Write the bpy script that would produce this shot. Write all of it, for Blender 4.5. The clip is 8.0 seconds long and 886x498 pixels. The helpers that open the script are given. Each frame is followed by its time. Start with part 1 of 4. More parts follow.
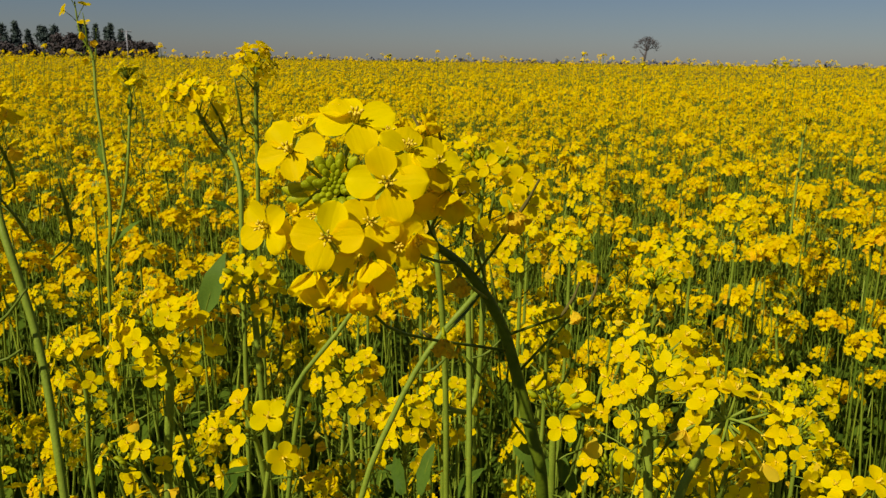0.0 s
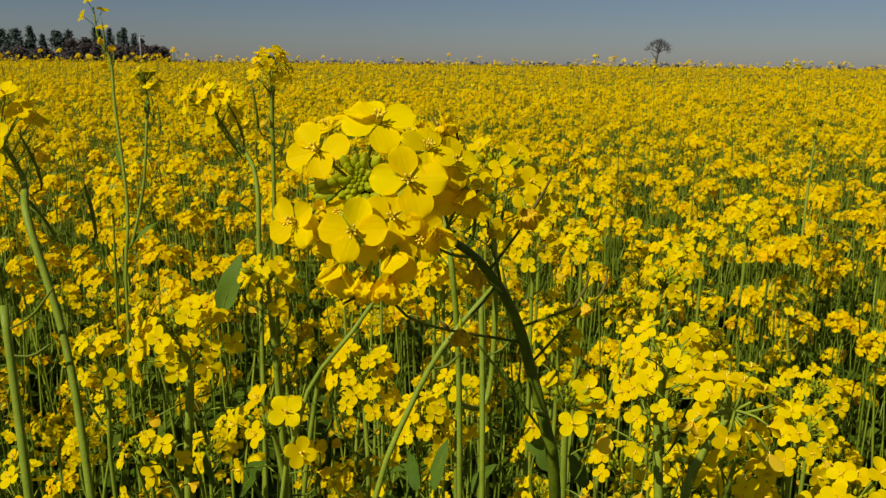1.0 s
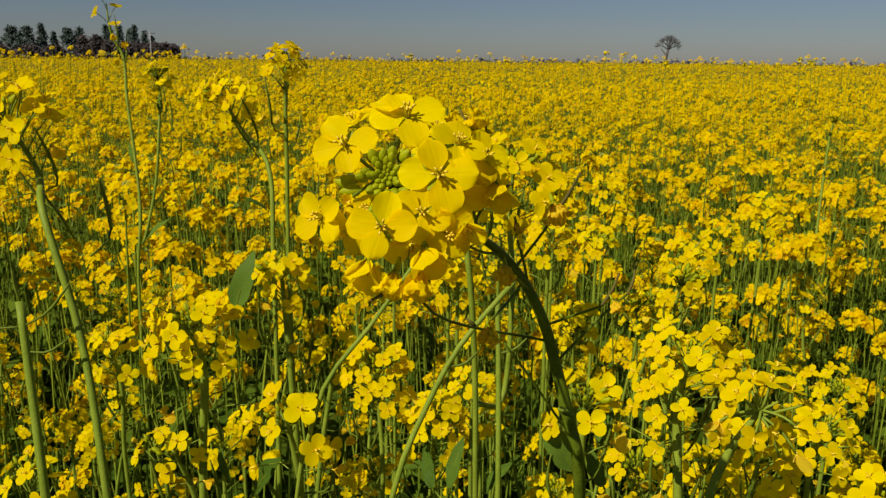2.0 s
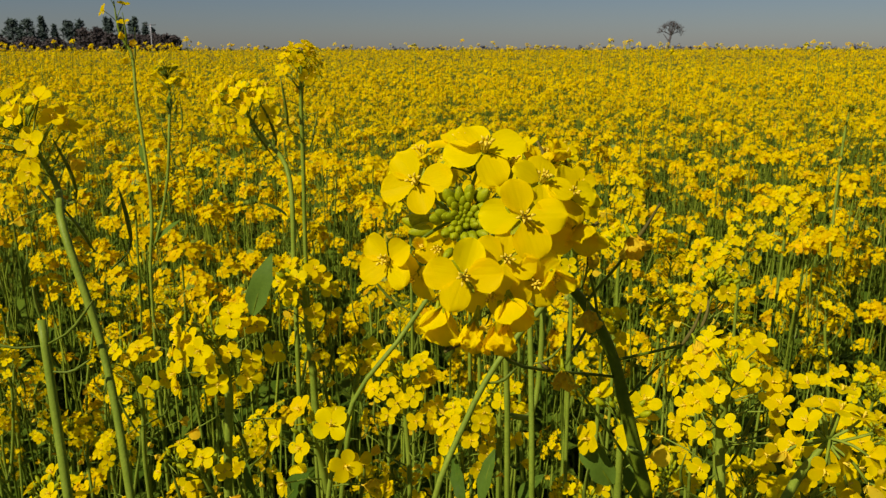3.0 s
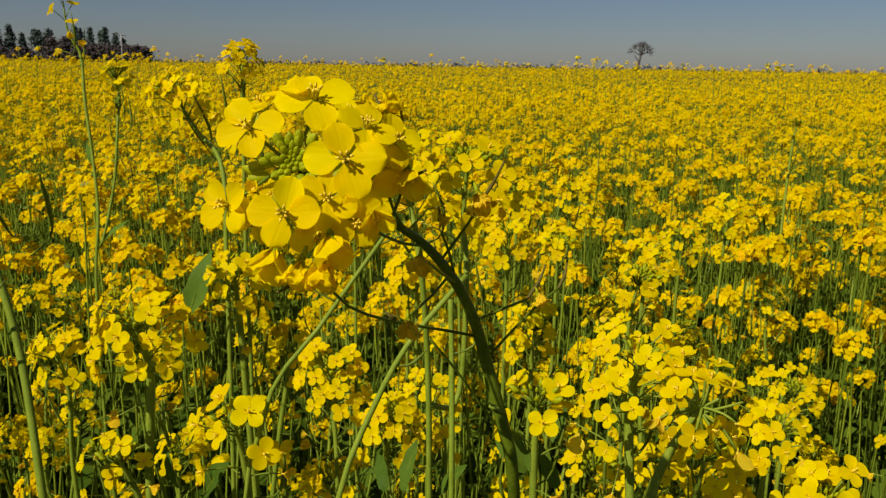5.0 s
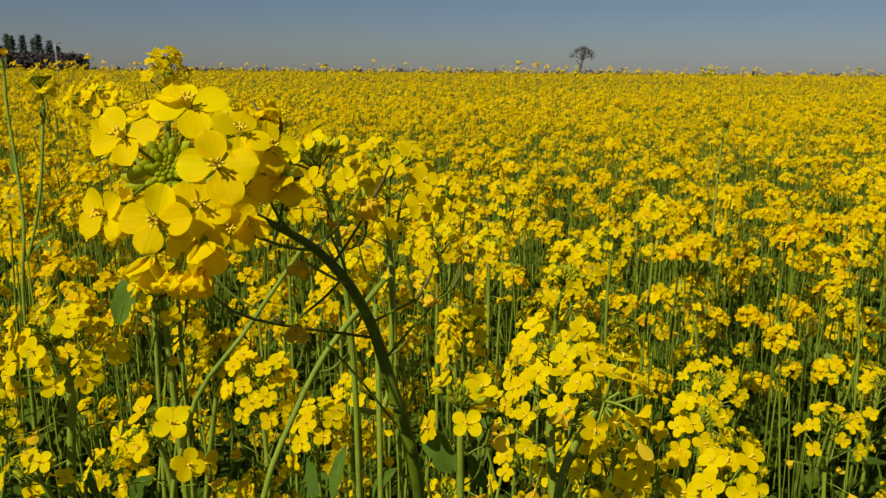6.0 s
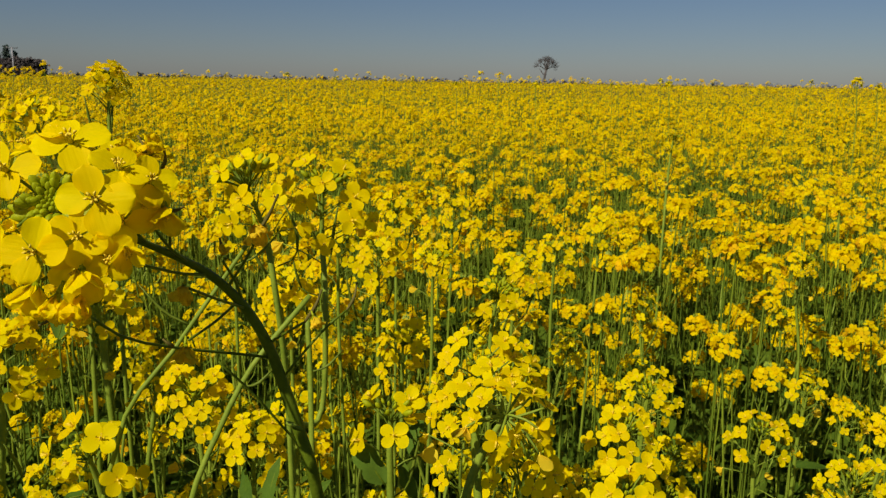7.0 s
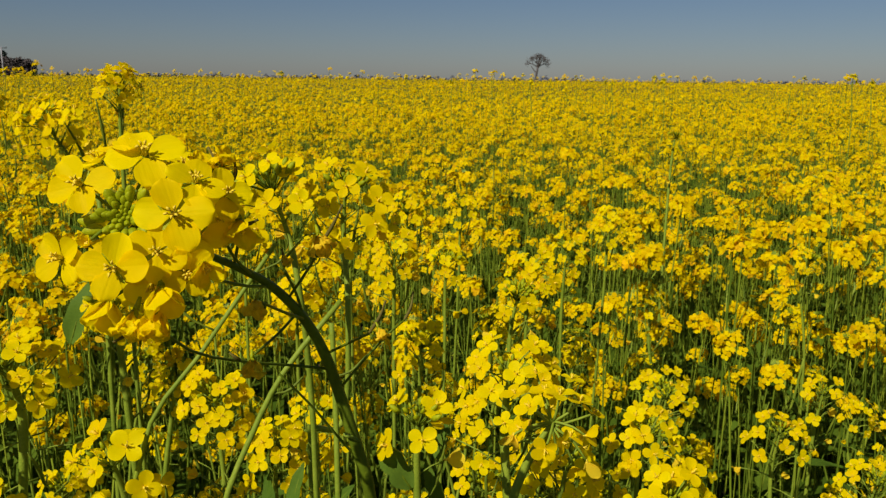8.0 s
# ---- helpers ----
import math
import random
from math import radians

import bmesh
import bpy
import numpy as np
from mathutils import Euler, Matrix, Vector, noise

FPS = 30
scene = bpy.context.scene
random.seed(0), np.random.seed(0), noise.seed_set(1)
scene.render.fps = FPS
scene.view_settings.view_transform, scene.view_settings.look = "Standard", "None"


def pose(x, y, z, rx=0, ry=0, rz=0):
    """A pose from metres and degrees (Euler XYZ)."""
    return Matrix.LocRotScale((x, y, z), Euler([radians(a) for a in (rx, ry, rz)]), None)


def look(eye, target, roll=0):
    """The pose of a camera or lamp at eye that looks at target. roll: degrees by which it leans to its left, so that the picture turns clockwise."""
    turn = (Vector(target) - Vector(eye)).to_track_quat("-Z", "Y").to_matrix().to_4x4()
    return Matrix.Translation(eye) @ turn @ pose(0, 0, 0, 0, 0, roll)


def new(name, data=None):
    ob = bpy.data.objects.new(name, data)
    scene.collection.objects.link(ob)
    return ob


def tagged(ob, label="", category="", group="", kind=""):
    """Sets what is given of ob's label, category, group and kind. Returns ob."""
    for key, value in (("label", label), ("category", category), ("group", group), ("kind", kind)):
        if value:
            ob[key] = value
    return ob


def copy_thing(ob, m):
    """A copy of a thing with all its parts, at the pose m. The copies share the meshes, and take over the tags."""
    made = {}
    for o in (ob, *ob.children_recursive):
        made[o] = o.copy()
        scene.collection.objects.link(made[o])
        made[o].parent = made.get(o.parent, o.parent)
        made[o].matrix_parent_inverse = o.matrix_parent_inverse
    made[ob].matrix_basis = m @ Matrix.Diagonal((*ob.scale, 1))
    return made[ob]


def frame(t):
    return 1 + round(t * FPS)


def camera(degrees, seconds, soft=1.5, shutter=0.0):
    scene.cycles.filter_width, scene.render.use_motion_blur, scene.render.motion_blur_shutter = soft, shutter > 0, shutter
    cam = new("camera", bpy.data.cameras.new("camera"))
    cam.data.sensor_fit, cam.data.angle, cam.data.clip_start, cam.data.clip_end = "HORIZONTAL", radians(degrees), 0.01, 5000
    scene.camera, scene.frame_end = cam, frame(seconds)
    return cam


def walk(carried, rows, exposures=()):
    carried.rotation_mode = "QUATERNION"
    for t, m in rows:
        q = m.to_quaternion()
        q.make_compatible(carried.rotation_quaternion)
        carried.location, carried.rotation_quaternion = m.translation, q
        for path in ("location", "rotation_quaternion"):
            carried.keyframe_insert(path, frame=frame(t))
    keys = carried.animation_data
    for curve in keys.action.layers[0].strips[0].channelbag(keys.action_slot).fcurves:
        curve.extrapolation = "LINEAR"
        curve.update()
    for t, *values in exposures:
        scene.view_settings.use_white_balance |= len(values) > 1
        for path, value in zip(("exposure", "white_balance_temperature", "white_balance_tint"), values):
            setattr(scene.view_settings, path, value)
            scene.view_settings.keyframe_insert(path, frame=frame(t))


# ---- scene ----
cam = camera(58.4, 8.0, soft=1.2)
PATH = [
    (0, (0.0147, 0.0186, 1.5685), (0.0289, 1.9646, 1.1071), 0.84),
    (0.5, (0.0140, 0.0123, 1.5700), (0.0186, 1.9595, 1.1135), 0.63),
    (1, (0.0134, 0.0095, 1.5688), (-0.0008, 1.9571, 1.1140), 0.62),
    (2.3, (0.0090, 0.0136, 1.5678), (-0.0330, 1.9571, 1.0978), 0.44),
    (2.5, (0.0106, 0.0149, 1.5715), (-0.0198, 1.9570, 1.0946), -0.16),
    (3, (-0.0044, 0.0268, 1.5747), (-0.0494, 1.9655, 1.0855), -0.09),
    (3.5, (-0.0033, 0.0211, 1.5737), (-0.0397, 1.9606, 1.0869), 0.34),
    (4, (0.0046, 0.0012, 1.5680), (-0.0210, 1.9418, 1.0847), 0.57),
    (4.2, (0.0040, 0.0069, 1.5619), (-0.0260, 1.9495, 1.0870), 0.37),
    (5.3, (0.0277, 0.0184, 1.5642), (0.0980, 1.9662, 1.1155), 0.72),
    (5.5, (0.0296, 0.0175, 1.5641), (0.1317, 1.9636, 1.1147), 0.30),
    (6, (0.0342, 0.0138, 1.5642), (0.1906, 1.9594, 1.1278), 0.48),
    (6.5, (0.0442, 0.0019, 1.5669), (0.2353, 1.9466, 1.1407), 0.81),
    (7, (0.0516, 0.0035, 1.5702), (0.2953, 1.9448, 1.1554), 0.96),
    (7.5, (0.0528, 0.0021, 1.5724), (0.3326, 1.9399, 1.1641), 1.28),
    (8, (0.0353, 0.0083, 1.5722), (0.2967, 1.9463, 1.1528), 0.68),
]
EXPOSURE = 0.17
cam.data.dof.use_dof, cam.data.dof.focus_distance, cam.data.dof.aperture_fstop = True, 0.19, 98.0
walk(cam, [(t, look(eye, target, roll)) for t, eye, target, roll in PATH], exposures=[(0, EXPOSURE, 6700, 11), (5.4, EXPOSURE, 6700, 11), (5.9, EXPOSURE, 6550, 10), (8, EXPOSURE, 6550, 10)])

# ---- sky and sun ----
TO_SUN = Vector((-0.52, -0.54, 0.67)).normalized()
world = bpy.data.worlds.new("sky")
scene.world = world
world.use_nodes = True
sky = world.node_tree.nodes.new("ShaderNodeTexSky")
sky.sky_type = "NISHITA"
sky.sun_disc = False
sky.sun_elevation = math.asin(TO_SUN.z)
sky.sun_rotation = math.atan2(TO_SUN.x, TO_SUN.y)
sky.air_density, sky.dust_density, sky.ozone_density = 1.0, 0.30, 5.5
haze = world.node_tree.nodes.new("ShaderNodeVectorMath")  # thin winter haze greys the blue
haze.operation = "MULTIPLY"
haze.inputs[1].default_value = (1.03, 1.025, 1.14)
world.node_tree.links.new(sky.outputs[0], haze.inputs[0])
world.node_tree.links.new(haze.outputs[0], world.node_tree.nodes["Background"].inputs[0])
world.node_tree.nodes["Background"].inputs[1].default_value = 0.034
sun = new("sun", bpy.data.lights.new("sun", "SUN"))
sun.data.energy, sun.data.angle, sun.data.color = 4.15, radians(0.5), (1.0, 0.95, 0.92)
sun.matrix_world = look(TO_SUN * 20, (0, 0, 0))


# ---- materials ----
def petal_material(name, low, high, per_island=False, through_light=0.47, rough=0.5, veins=True, fibres=False):
    """Thin petals: a colour that differs from piece to piece, mottled, partly letting light through."""
    m = bpy.data.materials.new(name)
    m.use_nodes = True
    nt = m.node_tree
    bsdf, out = nt.nodes["Principled BSDF"], nt.nodes["Material Output"]
    if per_island:
        rnd = nt.nodes.new("ShaderNodeNewGeometry").outputs["Random Per Island"]
    else:
        rnd = nt.nodes.new("ShaderNodeObjectInfo").outputs["Random"]
    coord = nt.nodes.new("ShaderNodeTexCoord")
    grain = nt.nodes.new("ShaderNodeTexNoise")
    grain.inputs["Scale"].default_value = 420.0
    grain.inputs["Detail"].default_value = 3.0
    nt.links.new(coord.outputs["Object"], grain.inputs["Vector"])
    add = nt.nodes.new("ShaderNodeMath")
    add.operation = "MULTIPLY_ADD"
    add.inputs[1].default_value = 0.6
    nt.links.new(rnd, add.inputs[0])
    scaled = nt.nodes.new("ShaderNodeMath")
    scaled.operation = "MULTIPLY"
    scaled.inputs[1].default_value = 0.4
    nt.links.new(grain.outputs["Fac"], scaled.inputs[0])
    nt.links.new(scaled.outputs[0], add.inputs[2])
    ramp = nt.nodes.new("ShaderNodeValToRGB")
    ramp.color_ramp.elements[0].color = (*low, 1)
    ramp.color_ramp.elements[0].position = 0.1
    ramp.color_ramp.elements[1].color = (*high, 1)
    ramp.color_ramp.elements[1].position = 0.75
    nt.links.new(add.outputs[0], ramp.inputs[0])
    nt.links.new(ramp.outputs[0], bsdf.inputs["Base Color"])
    bsdf.inputs["Roughness"].default_value = rough
    bsdf.inputs["Specular IOR Level"].default_value = 0.02
    if veins:
        bump = nt.nodes.new("ShaderNodeBump")
        bump.inputs["Strength"].default_value = 0.28 if fibres else 0.25
        bump.inputs["Distance"].default_value = 0.0004
        relief = grain
        if fibres:
            stretch = nt.nodes.new("ShaderNodeMapping")
            stretch.inputs["Scale"].default_value = (90, 1500, 200)
            nt.links.new(coord.outputs["Object"], stretch.inputs["Vector"])
            relief = nt.nodes.new("ShaderNodeTexNoise")
            relief.inputs["Scale"].default_value = 1.0
            relief.inputs["Detail"].default_value = 3.0
            nt.links.new(stretch.outputs[0], relief.inputs["Vector"])
        nt.links.new(relief.outputs["Fac"], bump.inputs["Height"])
        nt.links.new(bump.outputs[0], bsdf.inputs["Normal"])
    glow = nt.nodes.new("ShaderNodeBsdfTranslucent")
    nt.links.new(ramp.outputs[0], glow.inputs["Color"])
    mix = nt.nodes.new("ShaderNodeMixShader")
    mix.inputs[0].default_value = through_light
    nt.links.new(bsdf.outputs[0], mix.inputs[1])
    nt.links.new(glow.outputs[0], mix.inputs[2])
    nt.links.new(mix.outputs[0], out.inputs[0])
    return m


def plain_material(name, low, high, scale=60.0, rough=0.6, per_island=False, bump_size=0.001):
    """A solid surface with two scales of mottling and a fine relief."""
    m = bpy.data.materials.new(name)
    m.use_nodes = True
    nt = m.node_tree
    bsdf = nt.nodes["Principled BSDF"]
    coord = nt.nodes.new("ShaderNodeTexCoord")
    big, fine = nt.nodes.new("ShaderNodeTexNoise"), nt.nodes.new("ShaderNodeTexNoise")
    for node, s in ((big, scale), (fine, scale * 9)):
        node.inputs["Scale"].default_value = s
        node.inputs["Detail"].default_value = 4.0
        nt.links.new(coord.outputs["Object"], node.inputs["Vector"])
    mixer = nt.nodes.new("ShaderNodeMath")
    mixer.operation = "MULTIPLY_ADD"
    mixer.inputs[1].default_value = 0.55
    nt.links.new(big.outputs["Fac"], mixer.inputs[0])
    half = nt.nodes.new("ShaderNodeMath")
    half.operation = "MULTIPLY"
    half.inputs[1].default_value = 0.45
    if per_island:
        nt.links.new(nt.nodes.new("ShaderNodeNewGeometry").outputs["Random Per Island"], half.inputs[0])
    else:
        nt.links.new(fine.outputs["Fac"], half.inputs[0])
    nt.links.new(half.outputs[0], mixer.inputs[2])
    ramp = nt.nodes.new("ShaderNodeValToRGB")
    ramp.color_ramp.elements[0].color, ramp.color_ramp.elements[0].position = (*low, 1), 0.3
    ramp.color_ramp.elements[1].color, ramp.color_ramp.elements[1].position = (*high, 1), 0.7
    nt.links.new(mixer.outputs[0], ramp.inputs[0])
    nt.links.new(ramp.outputs[0], bsdf.inputs["Base Color"])
    bsdf.inputs["Roughness"].default_value = rough
    bsdf.inputs["Specular IOR Level"].default_value = 0.12
    bump = nt.nodes.new("ShaderNodeBump")
    bump.inputs["Strength"].default_value = 0.4
    bump.inputs["Distance"].default_value = bump_size
    nt.links.new(fine.outputs["Fac"], bump.inputs["Height"])
    nt.links.new(bump.outputs[0], bsdf.inputs["Normal"])
    return m


PETAL = petal_material("petal_yellow", (0.87, 0.61, 0.0006), (0.94, 0.745, 0.0008))
PETAL_NEAR = petal_material("petal_veined", (0.93, 0.65, 0.0006), (0.97, 0.77, 0.0008), fibres=True)
PETAL_OLD = petal_material("petal_withering", (0.86, 0.54, 0.012), (0.97, 0.73, 0.030), through_light=0.47, rough=0.65)
PETAL_FIELD = petal_material("petal_field", (0.71, 0.43, 0.0006), (0.96, 0.735, 0.0008), per_island=True, veins=False)
PETAL_WITHER = petal_material("petal_field_withering", (0.55, 0.27, 0.004), (0.88, 0.55, 0.006), per_island=True, veins=False, through_light=0.35, rough=0.65)
BUD = plain_material("bud_green", (0.18, 0.215, 0.002), (0.37, 0.39, 0.004), 300, 0.5, bump_size=0.0002)
FILAMENT = plain_material("filament_yellow", (0.62, 0.50, 0.015), (0.80, 0.66, 0.03), 500, 0.6, bump_size=0.0002)
ANTHER = plain_material("stamen_ochre", (0.70, 0.48, 0.02), (0.88, 0.66, 0.05), 500, 0.6, bump_size=0.0002)
STEM = plain_material("stem_green", (0.07, 0.105, 0.004), (0.15, 0.20, 0.010), 90, 0.5, bump_size=0.0004)
STEM_FIELD = plain_material("stem_field", (0.09, 0.14, 0.008), (0.25, 0.31, 0.020), 9, 0.55, per_island=True)
STEM_PALE = plain_material("stem_pale", (0.13, 0.19, 0.012), (0.26, 0.32, 0.028), 90, 0.5, bump_size=0.0004)
POD = plain_material("pod_green", (0.09, 0.13, 0.008), (0.18, 0.22, 0.018), 200, 0.5, bump_size=0.0003)
POD_DRY = plain_material("pod_tip_brown", (0.08, 0.065, 0.010), (0.17, 0.14, 0.025), 300, 0.7, bump_size=0.0003)
LEAF = petal_material("leaf_green", (0.045, 0.09, 0.008), (0.11, 0.18, 0.018), through_light=0.15, rough=0.45)
LEAF_FIELD = petal_material("leaf_field", (0.045, 0.09, 0.007), (0.125, 0.185, 0.015), per_island=True, through_light=0.15, rough=0.5, veins=False)
SOIL = plain_material("soil", (0.05, 0.038, 0.02), (0.11, 0.085, 0.045), 6, 0.9, bump_size=0.02)
CANOPY = plain_material("far_crop", (0.04, 0.06, 0.008), (0.20, 0.165, 0.006), 6.0, 0.8, bump_size=0.03)
BARK = plain_material("bark_grey", (0.07, 0.06, 0.055), (0.13, 0.115, 0.10), 3, 0.9, bump_size=0.02)
# dark green, paled and blued slightly to paint in some distance haze
CONIFER = plain_material("dark_foliage", (0.045, 0.066, 0.050), (0.085, 0.110, 0.080), 1.2, 0.8, per_island=True)
BROWN_HEDGE = plain_material("brown_foliage", (0.062, 0.050, 0.042), (0.095, 0.076, 0.064), 1.2, 0.85, per_island=True)
# distance haze is put into this grey-blue foliage colour
HAZE_TINTED = plain_material("haze_tinted_foliage", (0.12, 0.125, 0.135), (0.17, 0.175, 0.185), 0.3, 0.9, per_island=True)
POLE = plain_material("weathered_concrete", (0.26, 0.25, 0.24), (0.42, 0.40, 0.38), 2, 0.9)


# ---- shapes ----
class Geo:
    """Collects vertices, faces and their materials into one mesh."""

    def __init__(self):
        self.v, self.f, self.m = [], [], []

    def add(self, verts, faces, mat=0):
        n = len(self.v)
        self.v += [tuple(p) for p in verts]
        self.f += [tuple(i + n for i in f) for f in faces]
        self.m += [mat] * len(faces)
        return self

    def mesh(self, name, mats, smooth=True):
        me = bpy.data.meshes.new(name)
        me.from_pydata(self.v, [], self.f)
        for m in mats:
            me.materials.append(m)
        me.polygons.foreach_set("material_index", self.m)
        me.polygons.foreach_set("use_smooth", [smooth] * len(self.f))
        me.update()
        return me


def glide(points, n):
    """A smooth line of n points through the given ones, with no overshoot between uneven steps."""
    p = [Vector(q) for q in points]
    if len(p) == 2:
        return [p[0].lerp(p[1], i / (n - 1)) for i in range(n)]
    p = [2 * p[0] - p[1], *p, 2 * p[-1] - p[-2]]
    knots = [0.0]
    for a, b in zip(p, p[1:]):
        knots.append(knots[-1] + max(1e-6, math.sqrt((b - a).length)))
    out = []
    for i in range(n):
        s = i / (n - 1) * (len(p) - 3)
        k = min(int(s), len(p) - 4)
        ts = knots[k : k + 4]
        t = ts[1] + (s - k) * (ts[2] - ts[1])
        row = p[k : k + 4]
        row = [row[j].lerp(row[j + 1], (t - ts[j]) / (ts[j + 1] - ts[j])) for j in range(3)]
        row = [row[j].lerp(row[j + 1], (t - ts[j]) / (ts[j + 2] - ts[j])) for j in range(2)]
        row = [row[0].lerp(row[1], (t - ts[1]) / (ts[2] - ts[1]))]
        out.append(row[0])
    return out


def tube(points, radii, sides=6):
    """A round bar along points; radii: one for each point, or the first and last."""
    n = len(points)
    if len(radii) == 2:
        radii = [radii[0] + (radii[1] - radii[0]) * i / (n - 1) for i in range(n)]
    verts, faces, side = [], [], None
    for i, p in enumerate(points):
        d = (points[min(i + 1, n - 1)] - points[max(i - 1, 0)]).normalized()
        side = d.orthogonal() if side is None else side - d * side.dot(d)
        side.normalize()
        other = d.cross(side)
        for k in range(sides):
            a = 2 * math.pi * k / sides
            verts.append(p + radii[i] * (math.cos(a) * side + math.sin(a) * other))
    for i in range(n - 1):
        for k in range(sides):
            q = (k + 1) % sides
            faces.append((i * sides + k, i * sides + q, (i + 1) * sides + q, (i + 1) * sides + k))
    faces += [tuple(range(sides))[::-1], tuple((n - 1) * sides + k for k in range(sides))]
    return verts, faces


def petal_shape(r, wide, opening, crumple, rows, cols, rng, cup=0.16, claw=False):
    """One petal along +x of a flower that faces +z: a narrow claw, then a round blade."""
    us = np.linspace(0, 1, rows)
    half = np.interp(us, [0, 0.15, 0.28, 0.45, 0.62, 0.78, 0.92, 1], [0.12, 0.34, 0.66, 0.90, 1.0, 0.97, 0.76, 0.44]) * wide * r
    if claw:
        us = np.sin(np.linspace(0, 1, rows) * math.pi / 2) ** 0.92
        half = np.interp(us, [0, 0.10, 0.18, 0.26, 0.36, 0.48, 0.60, 0.72, 0.84, 0.92, 0.97, 1], [0.08, 0.12, 0.28, 0.58, 0.84, 0.97, 1.0, 0.96, 0.82, 0.63, 0.44, 0.20]) * wide * r
    ang = opening * math.pi / 2 * (0.25 + 0.75 * np.clip(us / 0.25, 0, 1)) + 0.22 * opening * np.clip(us - 0.55, 0, 1)
    step = np.diff(us) * r
    along = np.concatenate([[0], np.cumsum(np.sin(ang[1:]) * step)])
    up = np.concatenate([[0], np.cumsum(np.cos(ang[1:]) * step)])
    pleats = rng.uniform(7, 11)
    skew, wave, ph = rng.uniform(-0.08, 0.08), rng.uniform(0.01, 0.05), rng.uniform(0, 6.28)
    cup, notch = cup * rng.uniform(-0.3, 1.5), rng.uniform(0.0, 0.07)
    verts = []
    for i, u in enumerate(us):
        for v in np.linspace(-1, 1, cols):
            lift = cup * v * v * half[i] + wave * r * u * math.sin(2.6 * v + ph) + crumple * 0.2 * r * u * (noise.noise(Vector((u * 4 + ph * 9, v * 2.2, ph))) + 0.6 * noise.noise(Vector((u * 9, v * 6 + ph * 5, ph)))) - 0.05 * r * max(0.0, u - 0.8) * 5 * v * v + crumple * 0.035 * r * u * math.sin(pleats * v + ph + 2 * u)
            pull = (0.02 if claw else 0.10) * r * v * v * max(0.0, u - 0.5) * 2 + (0.5 if claw else 1) * notch * r * max(0.0, 1 - 3 * abs(v)) * max(0.0, u - 0.85) * 6
            x = along[i] - math.cos(ang[i]) * lift - pull * math.sin(ang[i])
            z = up[i] + math.sin(ang[i]) * lift - pull * math.cos(ang[i])
            shrink = 1 - 0.35 * crumple * abs(noise.noise(Vector((u * 3, ph, v))))
            verts.append((x, half[i] * v * shrink + skew * r * u * u, z))
    faces = [(i * cols + k, i * cols + k + 1, (i + 1) * cols + k + 1, (i + 1) * cols + k) for i in range(rows - 1) for k in range(cols - 1)]
    return verts, faces


def spun(verts, degrees):
    m = Matrix.Rotation(radians(degrees), 3, "Z")
    return [m @ Vector(p) for p in verts]


def facing(at, towards, roll=0.0, size=1.0):
    """The pose of a flower at a place that faces a direction."""
    q = Vector(towards).to_track_quat("Z", "Y")
    return Matrix.Translation(at) @ q.to_matrix().to_4x4() @ Matrix.Rotation(radians(roll), 4, "Z") @ Matrix.Scale(size, 4)


def stamen_geo(g, r, rng, opening=1.0, pistil=0.36, mats=(0, 1)):
    """A pistil and six stamens with curved anthers, on the axis."""
    g.add(*tube(glide([(0, 0, 0), (0.01 * r, 0, pistil * 0.6 * r), (0, 0.01 * r, pistil * r)], 4), [0.055 * r, 0.04 * r], 5), mats[0])
    g.add(*tube([Vector((0, 0, pistil * r)), Vector((0, 0, (pistil + 0.04) * r))], [0.06 * r, 0.05 * r], 5), mats[1])
    for k in range(6):
        a = k * math.pi / 3 + rng.uniform(-0.25, 0.25)
        s, h = (0.10 if k % 3 else 0.15) * r * (0.4 + 0.6 * opening), rng.uniform(0.36, 0.48) * r
        c, d = math.cos(a), math.sin(a)
        line = glide([(0.04 * r * c, 0.04 * r * d, 0), (s * 0.7 * c, s * 0.7 * d, h * 0.6), (s * c, s * d, h)], 4)
        g.add(*tube(line, [0.024 * r, 0.018 * r], 4), mats[0])
        tip = line[-1]
        out = Vector((c, d, 0.4)) * 0.07 * r
        g.add(*tube([tip - out * 0.3 - Vector((0, 0, 0.05 * r)), tip + Vector((0, 0, 0.01 * r)), tip + out], [0.03 * r, 0.045 * r, 0.012 * r], 4), mats[1])


def flower_mesh(name, r, opening, crumple, rng, old=False, rows=6, cols=4):
    """A whole small flower for a plant that stands further back."""
    g = Geo()
    for k in range(4):
        if crumple > 0.5 and rng.random() < 0.25:
            continue
        v, f = petal_shape(r * rng.uniform(0.9, 1.08), rng.uniform(0.40, 0.46), opening * rng.uniform(0.80, 1.06), crumple, rows, cols, rng, 0.22, True)
        g.add(spun(v, 90 * k + (10 if k % 2 else 0) + rng.uniform(-7, 7)), f, 0)
    g.add(*tube([Vector((0, 0, -0.12 * r)), Vector((0, 0, 0.1 * r)), Vector((0, 0, 0.42 * r))], [0.05 * r, 0.09 * r, 0.05 * r], 4), 1)
    for k in range(4):
        a = k * 1.57 + 0.5
        g.add([(0.05 * r * math.cos(a), 0.05 * r * math.sin(a), 0.05 * r), (0.22 * r * math.cos(a), 0.22 * r * math.sin(a), 0.42 * r), (0.22 * r * math.cos(a + 0.45), 0.22 * r * math.sin(a + 0.45), 0.38 * r)], [(0, 1, 2)], 1)
    return g.mesh(name, [PETAL_OLD if old else PETAL, ANTHER])


